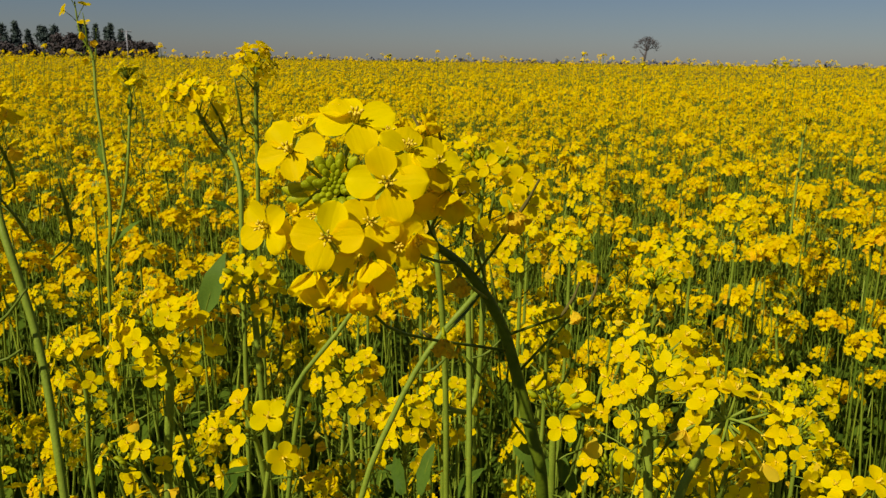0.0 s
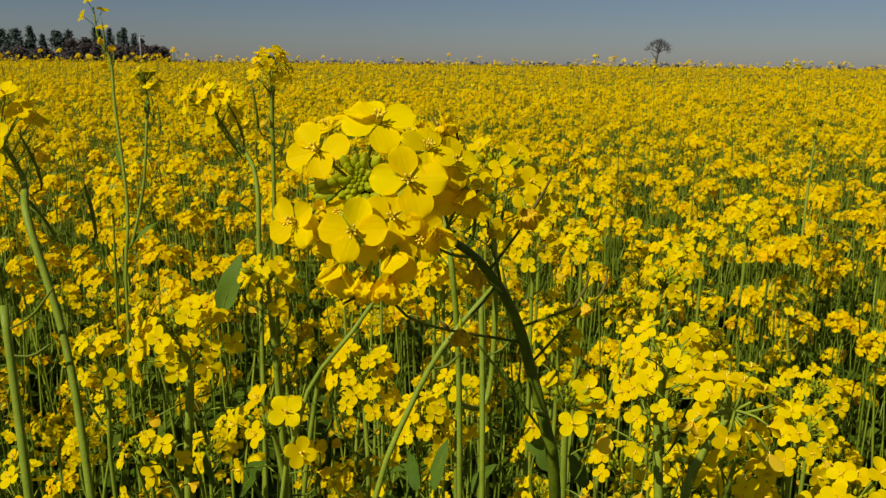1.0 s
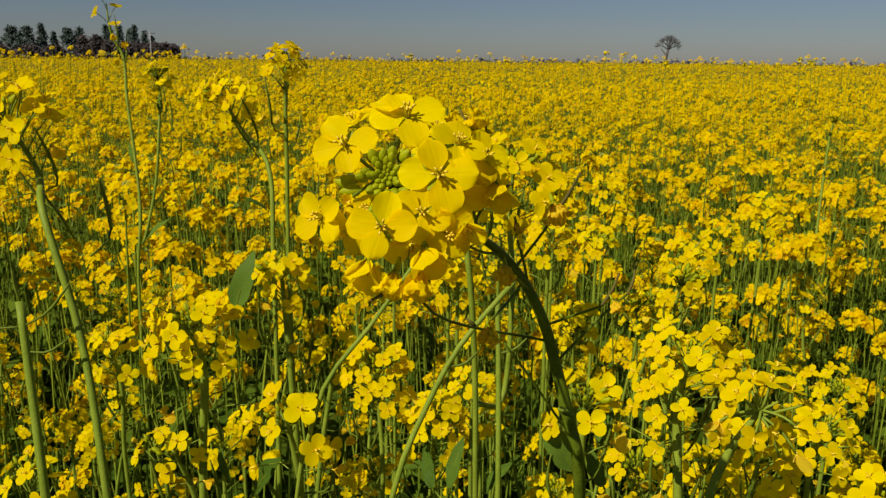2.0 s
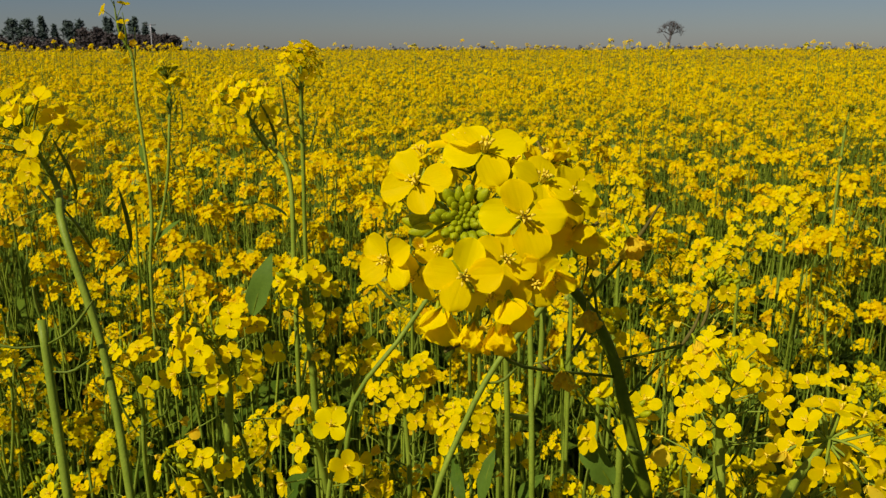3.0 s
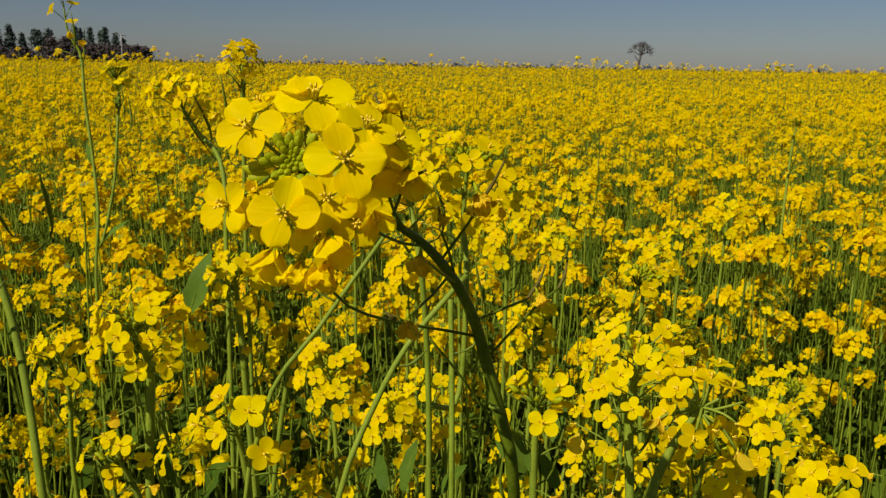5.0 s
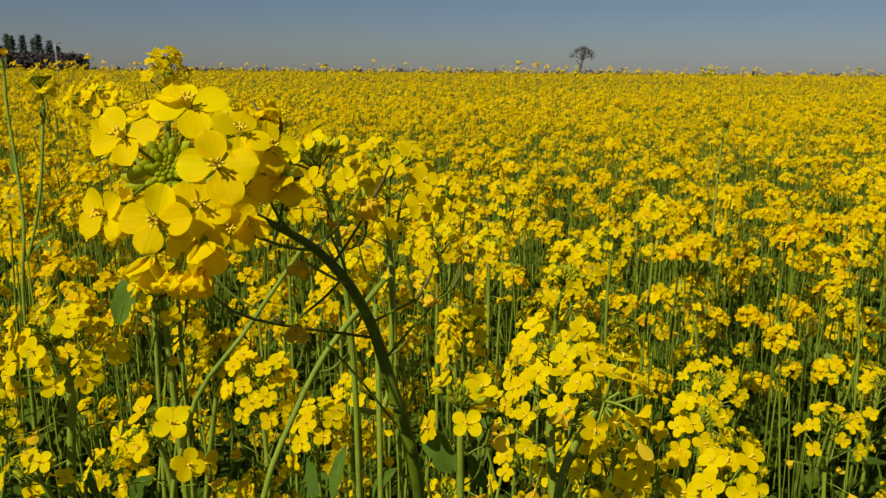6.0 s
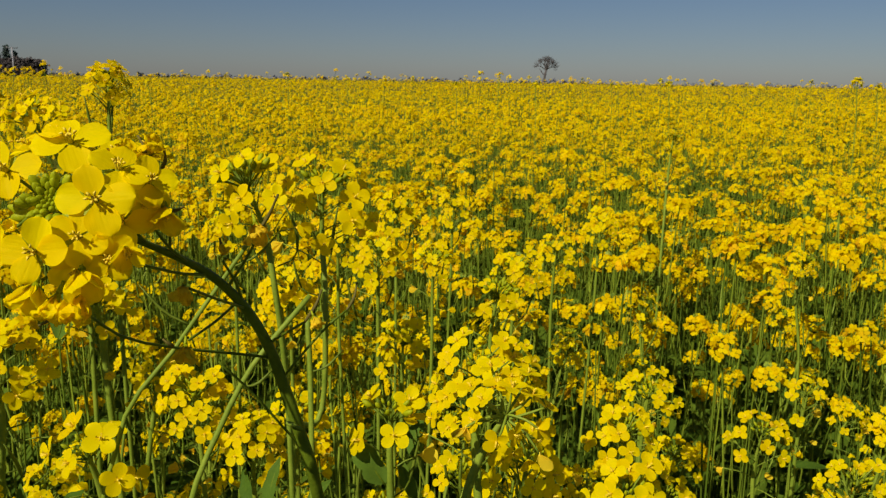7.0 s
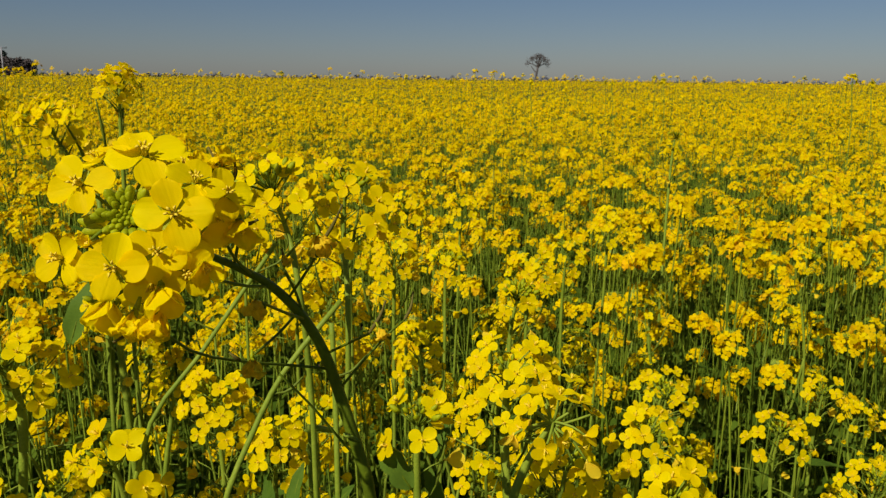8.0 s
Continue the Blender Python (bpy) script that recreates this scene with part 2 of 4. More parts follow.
def ovoid(length, radius, at, towards, sides=6, plain=False):
    """A small pointed bud."""
    prof = ((0.0, 0.4), (0.4, 1.0), (0.8, 0.7), (1.0, 0.1)) if plain else ((0.0, 0.35), (0.2, 0.85), (0.45, 1.0), (0.75, 0.78), (0.95, 0.3), (1.0, 0.05))
    d = Vector(towards).normalized()
    return tube([Vector(at) + d * length * s for s, _ in prof], [radius * w for _, w in prof], sides)


def bud_cluster_mesh(name, count, size, rng, sides=4):
    g = Geo()
    for i in range(count):
        frac = (i + 0.5) / count
        a, t = i * 2.4, math.sqrt(frac) * 1.25
        d = Vector((math.sin(t) * math.cos(a), math.sin(t) * math.sin(a), math.cos(t)))
        ln = size * (0.55 + 0.75 * frac) * rng.uniform(0.85, 1.15)
        p = d * size * (0.9 + 0.9 * frac) - Vector((0, 0, size * 1.0))
        g.add(*ovoid(ln, ln * 0.28, p, d + Vector((0, 0, 0.35)), sides, True), 0)
        g.add(*tube([Vector((0, 0, -size * 1.8)), p + d * 0.1 * ln], [ln * 0.07, ln * 0.09], 3), 1)
    return g.mesh(name, [BUD, STEM])


def leaf_mesh(name, length, width, rng, rows=9, cols=5, lobes=0.12):
    """A leaf along +x with a midrib fold, wavy edge and a drooping tip."""
    ph, g, verts = rng.uniform(0, 6), Geo(), []
    for i in range(rows):
        u = i / (rows - 1)
        w = width * 0.5 * (math.sin(math.pi * min(1, u * 0.96 + 0.03) ** 0.8) ** 0.8) * (1 + lobes * math.sin(u * 17 + ph))
        for k in range(cols):
            v = 2 * k / (cols - 1) - 1
            z = 0.22 * w * abs(v) + 0.06 * width * math.sin(6 * u + 2 * v + ph) - 0.35 * length * u * u * 0.6
            verts.append((length * u, w * v, z))
    faces = [(i * cols + k, i * cols + k + 1, (i + 1) * cols + k + 1, (i + 1) * cols + k) for i in range(rows - 1) for k in range(cols - 1)]
    g.add(verts, faces, 0)
    mid = [Vector((length * u, 0, -0.35 * length * u * u * 0.6 - 0.0006)) for u in np.linspace(-0.12, 0.9, 6)]
    g.add(*tube(mid, [0.022 * width + 0.0004, 0.0003], 4), 1)
    return g.mesh(name, [LEAF, STEM])


# ---- things and parts ----
WORLD = {}


def thing(name, base, label, category, group=""):
    ob = new(name)
    ob.empty_display_size = 0.05
    ob.matrix_basis = Matrix.Translation(base)
    WORLD[ob.name] = ob.matrix_basis.copy()
    return tagged(ob, label, category, group)


def part(name, mesh, parent, at=None, label=""):
    """A mesh as a part of a thing or of a part, at its pose in the world."""
    ob = new(name, mesh)
    ob.parent = parent
    at = Matrix() if at is None else at
    ob.matrix_basis = WORLD[parent.name].inverted() @ at
    WORLD[ob.name] = at
    return tagged(ob, label) if label else ob


# ---- ground and far crop ----
def ground():
    g = Geo()
    rs = [0, 0.6, 1.5, 3, 6, 12, 30, 80, 200, 500, 1200, 2800]
    n = 64
    g.v = [(0, 0, 0)]
    for r in rs[1:]:
        for k in range(n):
            a = 2 * math.pi * k / n
            x, y = r * math.cos(a), r * math.sin(a)
            g.v.append((x, y, 0.02 * noise.noise(Vector((x, y, 0))) if r < 40 else 0))
    g.f = [(0, 1 + k, 1 + (k + 1) % n) for k in range(n)]
    for i in range(len(rs) - 2):
        for k in range(n):
            a, b = 1 + i * n + k, 1 + i * n + (k + 1) % n
            g.f.append((a, a + n, b + n, b))
    g.m = [0] * len(g.f)
    tagged(new("ground", g.mesh("ground", [SOIL])), "bare brown field soil under the mustard crop", "ground", kind="structure")


def far_crop():
    """The closed top of the crop where single plants can no longer be told apart."""
    g, n = Geo(), 220
    rs = np.geomspace(4.7, 1300, 64)
    for i, r in enumerate(rs):
        top = float(np.interp(r, [4.7, 9, 20, 60, 160], [0.82, 0.93, 1.00, 1.12, 1.19]))
        for k in range(n):
            a = 2 * math.pi * k / n
            x, y = r * math.cos(a), r * math.sin(a)
            g.v.append((x, y, 0.3 if i == 0 else top + 0.06 * noise.noise(Vector((x * 2.1, y * 2.1, 3)))))
    for i in range(len(rs) - 1):
        for k in range(n):
            a, b = i * n + k, i * n + (k + 1) % n
            g.f.append((a, a + n, b + n, b))
    g.m = [0] * len(g.f)
    tagged(new("far_crop", g.mesh("far_crop", [CANOPY])), "closed top of the yellow mustard crop far off", "mustard crop", kind="stuff")


ground()
far_crop()


# ---- far plants, joined ----
def head_template(rng, flowers, detail, radius, fr, stem, pods=0, leaves=0, cards=False):
    """Vertices, four-sided faces and materials of a flower head on its stem; the head is at the origin."""
    v, f, m = [], [], []

    def quad(p, mat):
        n = len(v)
        v.extend(p)
        f.append((n, n + 1, n + 2, n + 3))
        m.append(mat)

    for i in range(flowers):
        frac = (i + 0.5) / flowers
        a, rr = i * 2.4 + rng.uniform(-0.4, 0.4), radius * math.sqrt(0.1 + 0.9 * frac)
        at = Vector((rr * math.cos(a), rr * math.sin(a), 0.006 - 0.9 * radius * frac**1.4 + rng.uniform(-0.3, 0.3) * radius))
        s = 0.25 + 0.75 * frac
        pose_ = facing(at, (s * math.cos(a) + rng.uniform(-0.3, 0.3) - 0.2, s * math.sin(a) + rng.uniform(-0.3, 0.3) - 0.35, 1.1 - 0.8 * frac), rng.uniform(0, 90))
        mat = 3 if frac > 0.6 and rng.random() < 0.3 else 0
        if cards:
            r = fr * rng.uniform(0.8, 1.15)
            quad([pose_ @ Vector(p) for p in ((-r, 0, 0.1 * r), (0, -r, -0.1 * r), (r, 0, 0.1 * r), (0, r, -0.1 * r))], mat)
            continue
        for k in range(4):
            a, r = radians(90 * k + rng.uniform(-8, 8)), fr * rng.uniform(0.85, 1.1)
            c, d, z = math.cos(a), math.sin(a), rng.uniform(-0.05, 0.3) * r

            def pt(u, w, h):
                return pose_ @ Vector((r * (u * c - w * d), r * (u * d + w * c), h))

            if not detail:
                quad([pt(0.08, 0, 0), pt(0.64, 0.43, 0.6 * z), pt(1.05, 0, z), pt(0.64, -0.43, 0.6 * z)], mat)
                continue
            rows = ((0.10, 0.06), (0.38, 0.40), (0.74, 0.43), (1.0, 0.17)) if detail > 1 else ((0.10, 0.10), (0.60, 0.46), (1.0, 0.20))
            n = len(v)
            for u, w in rows:
                v.extend([pt(u, w, u * z), pt(u, -w, u * z)])
            for j in range(len(rows) - 1):
                f.append((n + 2 * j, n + 2 * j + 1, n + 2 * j + 3, n + 2 * j + 2))
                m.append(mat)

    def bar(p, q, r, mat):
        n = len(v)
        for c, rad in ((Vector(p), r), (Vector(q), r)):
            for k in range(3):
                v.append(c + Vector((rad * math.cos(2.09 * k), rad * math.sin(2.09 * k), 0)))
        f.extend([(n + k, n + (k + 1) % 3, n + 3 + (k + 1) % 3, n + 3 + k) for k in range(3)])
        m.extend([mat] * 3)

    bend = Vector((rng.uniform(-0.03, 0.03), rng.uniform(-0.03, 0.03), -stem * 0.45))
    foot = Vector((rng.uniform(-0.05, 0.05), rng.uniform(-0.05, 0.05), -stem))
    if cards and radius < 0.04:
        bar((0, 0, -0.2 * radius), foot, 0.0017, 1)
    elif cards:
        pass
    else:
        bar((0, 0, -0.2 * radius), bend, 0.0013, 1)
        bar(bend, foot, 0.0019, 1)
    for i in range(9 if detail > 1 else 0):
        a, rr = i * 2.4, 0.0045 * math.sqrt(i / 9)
        p, b = Vector((rr * math.cos(a), rr * math.sin(a), 0.010 - 0.3 * rr)), 0.0011
        quad([p + Vector((-b, 0, 0)), p + Vector((0, -b, 0)), p + Vector((b, 0, 0.001)), p + Vector((0, 0, 0.005))], 1)
    for i in range(pods):
        a, h = i * 2.4, -0.03 - 0.09 * rng.random()
        c, d = math.cos(a), math.sin(a)
        quad([Vector((0, 0, h)), Vector((0.014 * c - 0.0008 * d, 0.014 * d + 0.0008 * c, h + 0.012)), Vector((0.026 * c, 0.026 * d, h + 0.045)), Vector((0.014 * c + 0.0008 * d, 0.014 * d - 0.0008 * c, h + 0.012))], 1)
    for i in range(leaves):
        a, u = rng.uniform(0, 6.28), rng.uniform(0.3, 0.95)
        p, c, d = bend.lerp(foot, u), math.cos(a), math.sin(a)
        ln, w = rng.uniform(0.04, 0.10), rng.uniform(0.010, 0.024)
        n = len(v)
        rise = rng.uniform(-0.02, 0.05)
        v.extend([p, p + Vector((0.5 * ln * c - w * d, 0.5 * ln * d + w * c, rise)), p + Vector((ln * c, ln * d, rise * 0.4)), p + Vector((0.5 * ln * c + w * d, 0.5 * ln * d - w * c, rise))])
        f.append((n, n + 1, n + 2, n + 3))
        m.append(2)
    return np.array([tuple(p) for p in v]), np.array(f), np.array(m)


def scatter(name, templates, places, sizes, rng, label, lean=0.25):
    """One joined mesh with a template at each place, turned, leant and sized at random."""
    vs, fs, ms, n = [], [], [], 0
    pick = rng.integers(0, len(templates), len(places))
    for k, (v, f, m) in enumerate(templates):
        idx = np.nonzero(pick == k)[0]
        if not len(idx):
            continue
        a = rng.normal(0, 0.5, len(idx))[:, None]
        tx, ty = rng.normal(0, lean, (2, len(idx), 1))
        s = sizes[idx][:, None]
        head = np.clip(v[:, 2], -0.03, 1)
        x = (v[:, 0] * np.cos(a) - v[:, 1] * np.sin(a)) * s + tx * head
        y = (v[:, 0] * np.sin(a) + v[:, 1] * np.cos(a)) * s + ty * head
        z = v[None, :, 2] * s - tx * v[None, :, 0] * (v[None, :, 2] > -0.03) * 0.8
        pts = np.stack([x, y, z], -1) + places[idx][:, None, :]
        vs.append(pts.reshape(-1, 3))
        fs.append((f[None] + (n + np.arange(len(idx)) * len(v))[:, None, None]).reshape(-1, 4))
        ms.append(np.tile(m, len(idx)))
        n += len(idx) * len(v)
    v, f, m = np.concatenate(vs), np.concatenate(fs), np.concatenate(ms)
    me = bpy.data.meshes.new(name)
    me.vertices.add(len(v))
    me.vertices.foreach_set("co", v.astype(np.float32).ravel())
    me.loops.add(len(f) * 4)
    me.loops.foreach_set("vertex_index", f.astype(np.int32).ravel())
    me.polygons.add(len(f))
    me.polygons.foreach_set("loop_start", np.arange(0, len(f) * 4, 4, dtype=np.int32))
    for mat in (PETAL_FIELD, STEM_FIELD, LEAF_FIELD, PETAL_WITHER):
        me.materials.append(mat)
    me.polygons.foreach_set("material_index", m.astype(np.int32))
    me.update(calc_edges=True)
    return tagged(new(name, me), label, "mustard crop", kind="stuff")


def strip(rng, near, far, per_square, left=0.68, right=0.86, margin=0.3):
    """Random places on the field between two distances ahead."""
    area = 0.5 * (left + right) * (far * far - near * near) + 2 * margin * (far - near)
    n = int(area * per_square)
    y = np.sqrt(rng.uniform(near * near, far * far, n))
    x = rng.uniform(0, 1, n) * ((left + right) * y + 2 * margin) - left * y - margin
    return x, y


def heights(rng, n, mean=1.28, spread=0.055, low_share=0.35):
    z = rng.normal(mean, spread, n)
    low = rng.random(n) < low_share
    z[low] -= rng.uniform(0.04, 0.22, low.sum())
    return z


def field():
    rng = np.random.default_rng(7)
    pr = random.Random(5)
    near_t = [head_template(pr, pr.randint(14, 19), 2, pr.uniform(0.014, 0.021), 0.0064, pr.uniform(0.55, 0.8), 5, 5) for _ in range(16)]
    mid_t = [head_template(pr, pr.randint(10, 15), 1, pr.uniform(0.014, 0.022), 0.0068, 0.4, 0, 1) for _ in range(14)]
    later_t = [head_template(pr, pr.randint(10, 14), 0, pr.uniform(0.014, 0.022), 0.0072, 0.35, 0, 1) for _ in range(12)]
    wide_t = [head_template(pr, pr.randint(7, 9), 0, pr.uniform(0.016, 0.025), 0.0104, 0.25, 0, 0, cards=True) for _ in range(12)]
    next_t = [head_template(pr, pr.randint(11, 14), 0, pr.uniform(0.016, 0.024), 0.0082, 0.3, 0, 0, cards=True) for _ in range(10)]
    far_t = [head_template(pr, 7, 0, 0.050, 0.0225, 0.2, 0, 0, cards=True) for _ in range(5)]
    for name, temps, a, b, d, sz, top, words in (
        ("mustard_crop_near", near_t, 0.82, 1.9, 335, 1.0, 1.295, "dense standing crop of yellow mustard with thin green stems"),
        ("mustard_crop_middle", mid_t, 1.9, 3.1, 245, 1.0, 1.275, "dense yellow mustard crop in the middle of the field"),
        ("mustard_crop_later", later_t, 3.1, 5.0, 240, 1.0, 1.275, "dense yellow mustard crop behind the middle of the field"),
        ("mustard_crop_beyond", next_t, 5.0, 9.0, 205, 1.0, 1.28, "dense yellow mustard crop beyond the middle of the field"),
        ("mustard_crop_wide", wide_t, 9.0, 21, 58, 1.0, 1.28, "yellow mustard crop further across the field"),
        ("mustard_crop_far", far_t, 21, 75, 3.8, 1.15, 1.28, "far yellow mustard crop towards the horizon"),
        ("mustard_crop_horizon", far_t, 75, 190, 0.32, 2.8, 1.25, "yellow edge of the mustard field at the horizon"),
    ):
        x, y = strip(rng, a, b, d)
        z = heights(rng, len(x), top, 0.055 if b < 80 else 0.03)
        if a >= 1.5:
            # the crop stands in uneven tufts
            z += np.interp(b, [5, 9, 21, 75], [0.03, 0.045, 0.07, 0.10]) * (np.sin(5.1 * x + 1.7 * np.sin(2.3 * y)) * np.sin(3.7 * y + 2.0 * np.sin(3.1 * x)) - 0.15)
        tall = rng.random(len(x)) < np.interp(b, [2.7, 5, 9, 21, 75], [0.0, 0.0, 0.030, 0.06, 0.06])
        z[tall] = rng.uniform(1.45, 1.64, tall.sum())
        scatter(name, temps, np.stack([x, y, z], -1), sz * rng.uniform(0.8, 1.2, len(x)), rng, words)
    # the same crop to the sides of and behind the standing place
    n = 4600
    rad, turn = np.sqrt(rng.uniform(0.55**2, 4.9**2, n)), rng.uniform(0, 2 * np.pi, n)
    x, y = rad * np.cos(turn), rad * np.sin(turn)
    out = (x < -0.68 * y - 0.3) | (x > 0.86 * y + 0.3) | (y < 0)
    x, y = x[out], y[out]
    scatter("mustard_crop_around", next_t, np.stack([x, y, heights(rng, len(x), 1.24)], -1), rng.uniform(1.0, 1.4, len(x)), rng, "yellow mustard crop round the standing place")
    x, y = x[::4], y[::4]
    scatter("mustard_foliage_around", [head_template(pr, 0, 0, 0.01, 0.01, 0.3, 0, 9) for _ in range(4)], np.stack([x, y, rng.uniform(0.6, 1.1, len(x))], -1), rng.uniform(1.2, 2.2, len(x)), rng, "green lower leaves of the crop round the standing place")
    # low leaves that fill the space between the stems
    leaf_t = []
    for _ in range(6):
        leaf_t.append(head_template(pr, 0, 0, 0.01, 0.01, 0.3, 0, 9))
    x, y = strip(rng, 0.42, 1.9, 300)
    z = np.minimum(rng.uniform(0.85, 1.24, len(x)), 0.98 + 0.25 * y)
    scatter("mustard_foliage_near", leaf_t, np.stack([x, y, z], -1), rng.uniform(0.7, 1.3, len(x)), rng, "green upper leaves among the mustard stems")
    x, y = strip(rng, 0.3, 5.0, 90)
    scatter("mustard_foliage", leaf_t, np.stack([x, y, rng.uniform(0.55, 1.12, len(x))], -1), rng.uniform(0.8, 1.5, len(x)), rng, "dark green lower leaves and stalks of the mustard crop")


field()


# ---- single mustard plants ----
RNG = random.Random(11)
FLOWERS = [flower_mesh("flower", 0.0071, RNG.uniform(0.86, 1.02), 0.15, RNG) for _ in range(7)]
BELLS = [flower_mesh("drooping_flower", 0.0076, RNG.uniform(0.3, 0.5), 0.6, RNG, old=k > 1) for k in range(5)]
BUDS = [bud_cluster_mesh("bud_tip", n, s, RNG) for n, s in ((16, 0.0050), (12, 0.0044), (22, 0.0056))]
LEAVES = [leaf_mesh("leaf", RNG.uniform(0.06, 0.09), RNG.uniform(0.018, 0.03), RNG, lobes=lo) for lo in (0.08, 0.2, 0.28, 0.1)]


def pod_mesh(name, length, rng, mats):
    """A thin upright seed pod with a bent stalk and a beak."""
    g = Geo()
    line = glide([(0, 0, 0), (0.012, 0, 0.004), (0.018, 0.001, 0.012 + 0.3 * length), (0.020 + rng.uniform(-0.004, 0.006), 0, 0.012 + length)], 8)
    g.add(*tube(line[:4], [0.0005, 0.0006], 4), 0)
    g.add(*tube(line[3:], [0.0007, 0.0011, 0.0010, 0.0007, 0.0003], 5), 1)
    return g.mesh(name, mats)


PODS = [pod_mesh("seed_pod", RNG.uniform(0.012, 0.028), RNG, [STEM, POD]) for _ in range(4)]


def raceme(plant, g, tip, axis, rng, n_open=12, spread=0.014, size=1.0, bells=3, pods=4, buds=True, along=0.0):
    """A flower head: buds at its tip, open flowers round them, drooping ones and pods below. Stalks go into g."""
    q = Vector(axis).to_track_quat("Z", "Y")
    frame_ = Matrix.Translation(tip) @ q.to_matrix().to_4x4()
    if buds:
        part("bud_tip", rng.choice(BUDS), plant, frame_ @ Matrix.Rotation(rng.uniform(0, 6), 4, "Z") @ Matrix.Scale(size, 4), "tight green flower buds")

    def stalk(h, p):
        a, b = frame_ @ Vector((0, 0, h)), frame_ @ p
        g.add(*tube([a, a.lerp(b, 0.5) + Vector((0, 0, 0.001)), b], [0.00044, 0.00038], 4), 0)

    for i in range(n_open):
        frac = (i + 0.5) / n_open
        a = i * 2.4 + rng.uniform(-0.35, 0.35)
        r = spread * math.sqrt(0.22 + 0.78 * frac) * rng.uniform(0.88, 1.12)
        p = Vector((r * math.cos(a), r * math.sin(a), 0.006 - (0.022 + along) * frac**1.3 + rng.uniform(-0.004, 0.004)))
        s = 0.35 + 0.75 * frac
        d = Vector((s * math.cos(a) + rng.uniform(-0.25, 0.25) - 0.25, s * math.sin(a) + rng.uniform(-0.25, 0.25) - 0.5, 1.05 - 0.6 * frac))
        part("flower", rng.choice(FLOWERS), plant, frame_ @ facing(p, d, rng.uniform(0, 90), size * rng.uniform(0.85, 1.1)))
        stalk(p.z - 0.014, p - d.normalized() * 0.001)
    for i in range(bells):
        a = i * 2.1 + rng.uniform(0, 1)
        p = Vector((spread * 0.95 * math.cos(a), spread * 0.95 * math.sin(a), -0.022 - along - 0.009 * i))
        part("drooping_flower", rng.choice(BELLS), plant, frame_ @ facing(p, (0.7 * math.cos(a), 0.7 * math.sin(a), rng.uniform(-0.9, 0.1)), rng.uniform(0, 90), size * rng.uniform(0.75, 1.05)), "withering amber petals")
        stalk(p.z - 0.006, p)
    for i in range(pods):
        a, h = i * 2.4 + rng.uniform(0, 1), -0.045 - along - 0.014 * i
        part("seed_pod", rng.choice(PODS), plant, frame_ @ Matrix.Translation((0, 0, h)) @ Matrix.Rotation(a, 4, "Z") @ Matrix.Scale(rng.uniform(0.7, 1.15), 4))


def mustard_plant(label, base, heads, rng, leaves=3, group="mustard plants in the field"):
    """heads: (tip, axis, points the stem passes on its way down, stem radius, settings of raceme)."""
    plant = thing("mustard_plant", (*base, 0), label, "mustard plant", group)
    foot = Vector((*base, 0))
    main = None
    for tip, axis, via, radius, how in heads:
        tip, axis = Vector(tip), Vector(axis).normalized()
        low = foot if main is None else main[int(len(main) * rng.uniform(0.25, 0.5))]
        pts = [tip, tip - axis * 0.035, *[Vector(p) for p in via]]
        last = pts[-1]
        if last.z > 0.6 and main is None:
            pts.append(last.lerp(low, 0.45) + Vector((rng.uniform(-0.02, 0.02), rng.uniform(-0.02, 0.02), 0)))
        line = glide([*pts, low], 9 + 4 * len(pts))
        if main is None:
            main = line[::-1]
        g = Geo()
        n = len(line)
        g.add(*tube(line, [radius * (0.5 + 0.75 * min(1, 4 * i / n)) for i in range(n)], 7), 0)
        raceme(plant, g, tip, axis, rng, **how)
        part("stem", g.mesh("stem", [STEM_PALE]), plant)
    for i in range(leaves):
        p = rng.choice([q for q in main if 0.4 < q.z < 1.14] or [main[2]])
        a = rng.uniform(0, 6.28)
        part("leaf", rng.choice(LEAVES), plant, Matrix.Translation(p) @ Matrix.Rotation(a, 4, "Z") @ Matrix.Rotation(rng.uniform(-0.9, 0.1), 4, "Y"))
    return plant


def broad_leaf(plant, base, tip, width, rng):
    """A broad upper leaf from its foot to its tip, its upper side to the light."""
    base, tip = Vector(base), Vector(tip)
    along = (tip - base).normalized()
    up = Vector((-0.45, -0.6, 0.65))
    up = (up - along * up.dot(along)).normalized()
    turn = Matrix((along, up.cross(along), up)).transposed().to_4x4()
    part("leaf", leaf_mesh("leaf", (tip - base).length, width, rng, 12, 7, 0.10), plant, Matrix.Translation(base) @ turn, "broad blue-green upper leaf")


LOOSE = dict(n_open=8, spread=0.016)
STANDARD = "yellow mustard plant with rounded flower heads on green stems"


